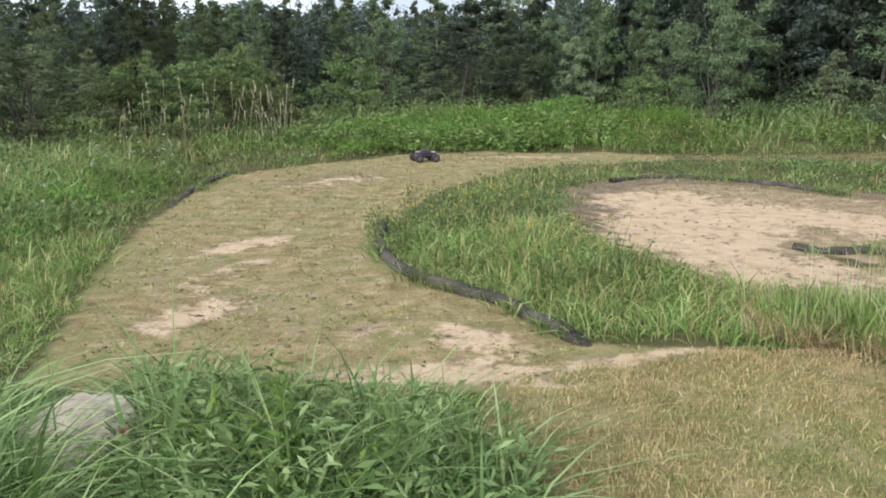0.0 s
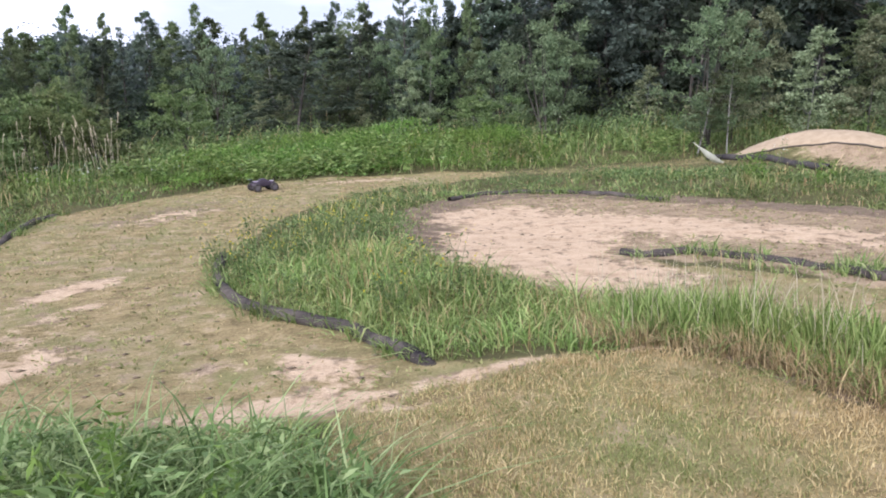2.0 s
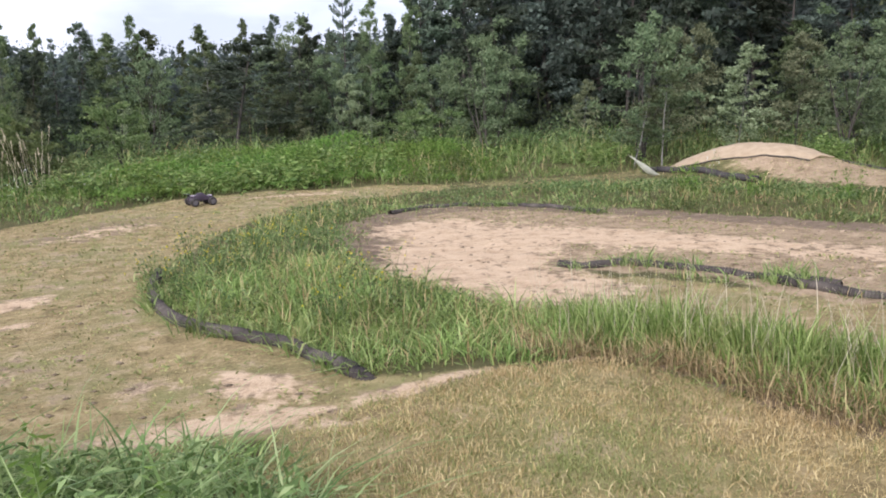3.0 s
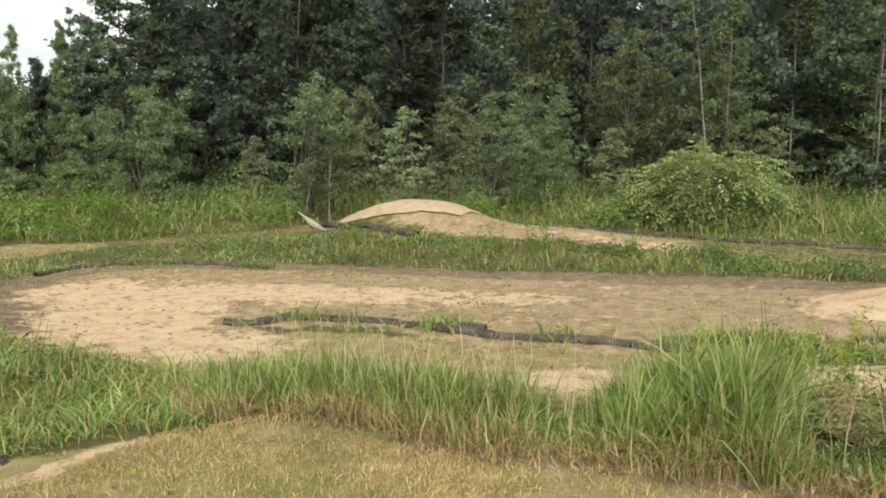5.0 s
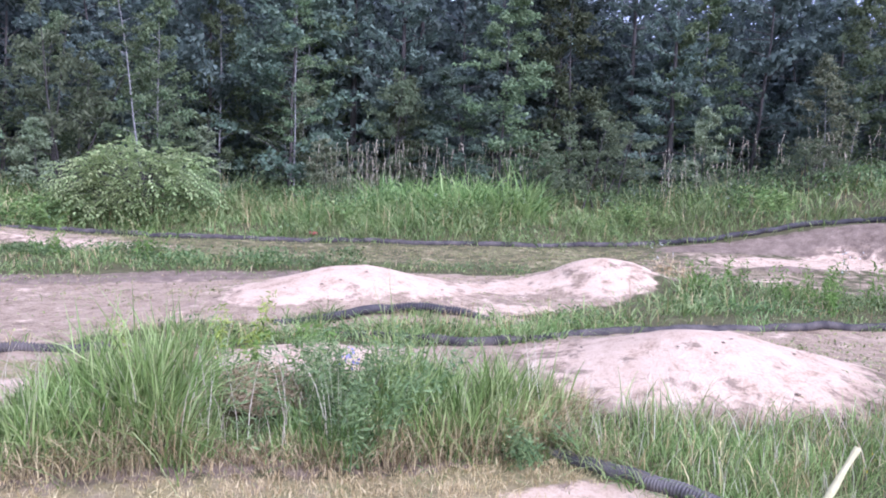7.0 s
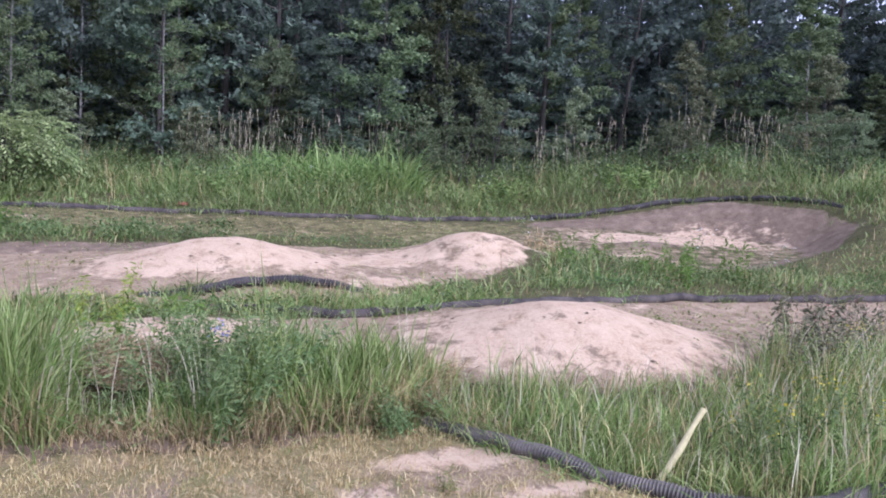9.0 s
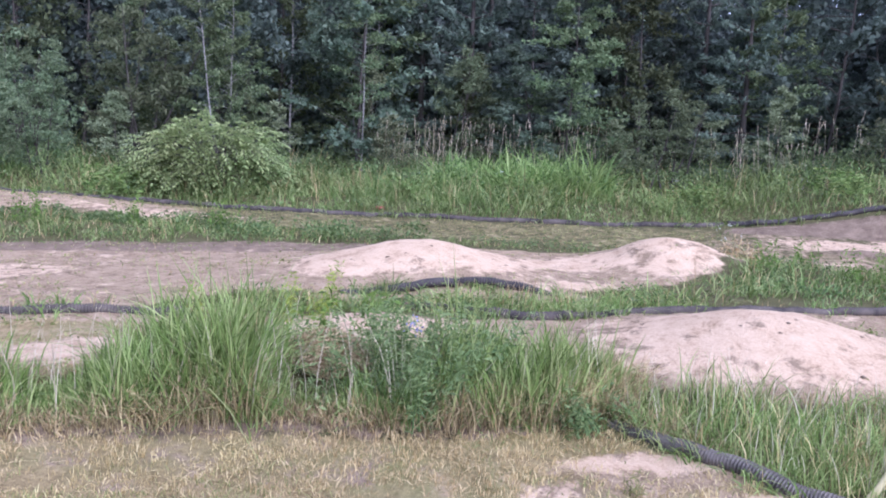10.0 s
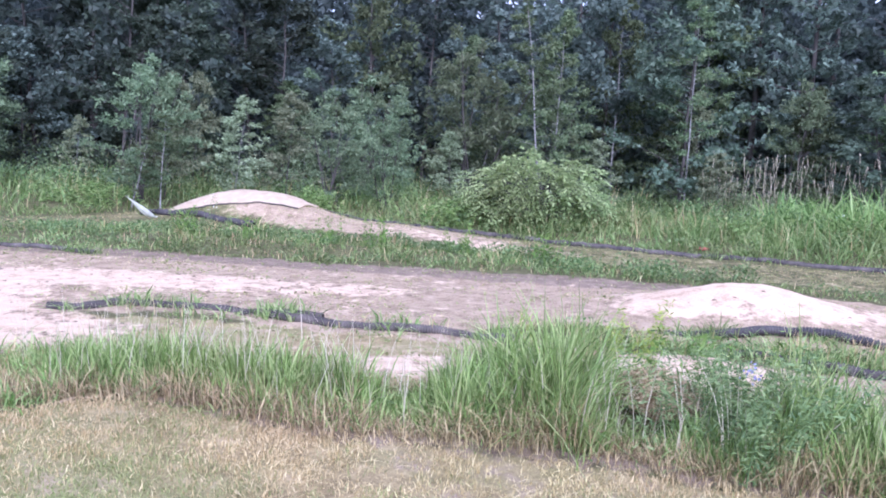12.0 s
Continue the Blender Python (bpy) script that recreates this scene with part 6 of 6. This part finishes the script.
# ---- litter ----
def scrap(name, x, y, size, material_used, label, seed):
    """A crumpled piece of sheet with thickness."""
    rng = np.random.default_rng(seed)
    n = 9
    u, v = np.meshgrid(np.linspace(-1, 1, n), np.linspace(-1, 1, n), indexing="ij")
    z = 0.35 * (lumps(u * 2, v * 2, 0.8, seed) + 1) * (1.2 - 0.5 * (u ** 2 + v ** 2)) + rng.normal(0, 0.05, u.shape)
    top = np.stack([u * (1 + 0.2 * np.sin(v * 3 + seed)), v * 0.7, z], -1).reshape(-1, 3) * size
    under = top - np.array([0, 0, 0.006])
    i, j = np.meshgrid(np.arange(n - 1), np.arange(n - 1), indexing="ij")
    k = (i * n + j).ravel()
    q = np.stack([k, k + n, k + n + 1, k + 1], -1)
    rim = np.concatenate([np.arange(n - 1), np.arange(n - 1) * n + n - 1, n * n - 1 - np.arange(n - 1), (n - 1 - np.arange(n - 1)) * n])
    edge = np.stack([rim, np.roll(rim, -1), np.roll(rim, -1) + n * n, rim + n * n], -1)
    ob = tagged(new(name, np_mesh(name, np.vstack([top, under]), [np.vstack([q, q[:, ::-1] + n * n, edge])], material_used)), label, "scrap")
    ob.location = (x, y, float(height(x, y)) + 0.02)
    ob.rotation_euler = (0.15, -0.1, seed)


scrap("cloth_scrap", 15.5, 6.9, 0.10, MAT_REDSCRAP, "faded red cloth scrap beside the drain pipe", 5)


# ---- radio-controlled truck ----
def box(bm, x, y, z, sx, sy, sz, bevel=0.004):
    r = bmesh.ops.create_cube(bm, size=1.0, matrix=Matrix.Translation((x, y, z)) @ Matrix.Diagonal((sx, sy, sz, 1)))
    bmesh.ops.bevel(bm, geom=[e for e in bm.edges if any(v in r["verts"] for v in e.verts)], offset=bevel, segments=2, affect="EDGES")


def rc_truck(x, y, turn):
    car = tagged(new("rc_truck"), "small dark purple radio-controlled off-road truck on the dirt lane", "rc truck")
    bm = bmesh.new()
    box(bm, 0, 0, 0.085, 0.36, 0.10, 0.03)
    box(bm, 0.19, 0, 0.085, 0.05, 0.16, 0.02)
    box(bm, -0.19, 0, 0.095, 0.05, 0.14, 0.02)
    part("chassis", bm, MAT_PLASTIC, car)
    # shell: a lofted body from tail to nose
    st = [(-0.235, 0.060, 0.11, 0.150), (-0.20, 0.080, 0.105, 0.175), (-0.10, 0.085, 0.10, 0.185), (-0.04, 0.082, 0.10, 0.225), (0.04, 0.078, 0.10, 0.228), (0.10, 0.082, 0.10, 0.185), (0.20, 0.080, 0.105, 0.165), (0.245, 0.055, 0.11, 0.135)]
    ring = []
    for sx, hw, lo, hi in st:
        ring.append([(sx, -hw, lo), (sx, -hw * 0.97, lerp(lo, hi, 0.6)), (sx, -hw * 0.72, hi), (sx, 0, hi * 1.02), (sx, hw * 0.72, hi), (sx, hw * 0.97, lerp(lo, hi, 0.6)), (sx, hw, lo)])
    v = np.array(ring).reshape(-1, 3)
    i, j = np.meshgrid(np.arange(7), np.arange(6), indexing="ij")
    k = (i * 7 + j).ravel()
    q = np.stack([k, k + 7, k + 8, k + 1], -1)
    ends = np.array([[0, 1, 5, 6], [1, 2, 4, 5], [49, 55, 54, 50], [50, 54, 53, 51]])
    shell = part("body_shell", smooth(np_mesh("body_shell", v, [np.vstack([q, ends])], MAT_SHELL)), MAT_SHELL, car, "dark purple painted body shell")
    bm = bmesh.new()
    box(bm, 0.16, 0, 0.178, 0.09, 0.11, 0.006, 0.002)
    part("hood_panel", bm, MAT_SHELLPALE, shell, "pale pink panel")
    bm = bmesh.new()
    box(bm, -0.15, 0, 0.188, 0.08, 0.12, 0.006, 0.002)
    part("tail_panel", bm, MAT_SHELLPALE, shell, "pale pink panel")
    bm = bmesh.new()
    box(bm, 0.245, 0, 0.09, 0.03, 0.20, 0.025)
    part("bumper", bm, MAT_PLASTIC, car)
    bm = bmesh.new()
    box(bm, -0.24, 0, 0.225, 0.07, 0.18, 0.008)
    box(bm, -0.22, 0.05, 0.195, 0.012, 0.008, 0.06, 0.001)
    box(bm, -0.22, -0.05, 0.195, 0.012, 0.008, 0.06, 0.001)
    part("rear_wing", bm, MAT_PLASTIC, car)
    tyre_me = None
    for wx in (-0.165, 0.165):
        bm = bmesh.new()
        box(bm, wx, 0, 0.075, 0.018, 0.34, 0.014, 0.003)
        part("axle", bm, MAT_STEEL, car)
        for wy in (-0.165, 0.165):
            if tyre_me is None:
                prof = [(0.048, -0.045), (0.066, -0.046), (0.075, -0.036), (0.077, 0.0), (0.075, 0.036), (0.066, 0.046), (0.048, 0.045)]
                n = 32
                vs, fs = [], []
                for a in range(n):
                    th = 2 * math.pi * a / n
                    tread = 0.0035 if a % 2 else 0.0
                    for r, w in prof:
                        rr = r - (tread if r > 0.07 else 0)
                        vs.append((rr * math.cos(th), w, rr * math.sin(th)))
                for a in range(n):
                    for b in range(6):
                        fs.append((a * 7 + b, a * 7 + b + 1, (a + 1) % n * 7 + b + 1, (a + 1) % n * 7 + b))
                tyre_me = np_mesh("tyre", vs, [np.array(fs)], MAT_RUBBER)
                bm = bmesh.new()
                bmesh.ops.create_cone(bm, segments=24, radius1=0.05, radius2=0.05, depth=0.07, cap_ends=True, matrix=Matrix.Rotation(radians(90), 4, "X"))
                bmesh.ops.create_cone(bm, segments=6, radius1=0.014, radius2=0.012, depth=0.086, cap_ends=True, matrix=Matrix.Rotation(radians(90), 4, "X"))
                rim_me = bpy.data.meshes.new("rim")
                bm.to_mesh(rim_me)
                bm.free()
                rim_me.materials.append(MAT_RIM)
            wheel = tagged(new("wheel"))
            wheel.parent = car
            wheel.location = (wx, wy, 0.077)
            part("tyre", tyre_me, MAT_RUBBER, wheel)
            part("rim", rim_me, MAT_RIM, wheel)
    car.matrix_basis = Matrix.Translation((x, y, float(height(x, y)) + 0.002)) @ Matrix.Rotation(radians(turn), 4, "Z") @ Matrix.Scale(1.0, 4)


rc_truck(-0.35, 16.0, 20)
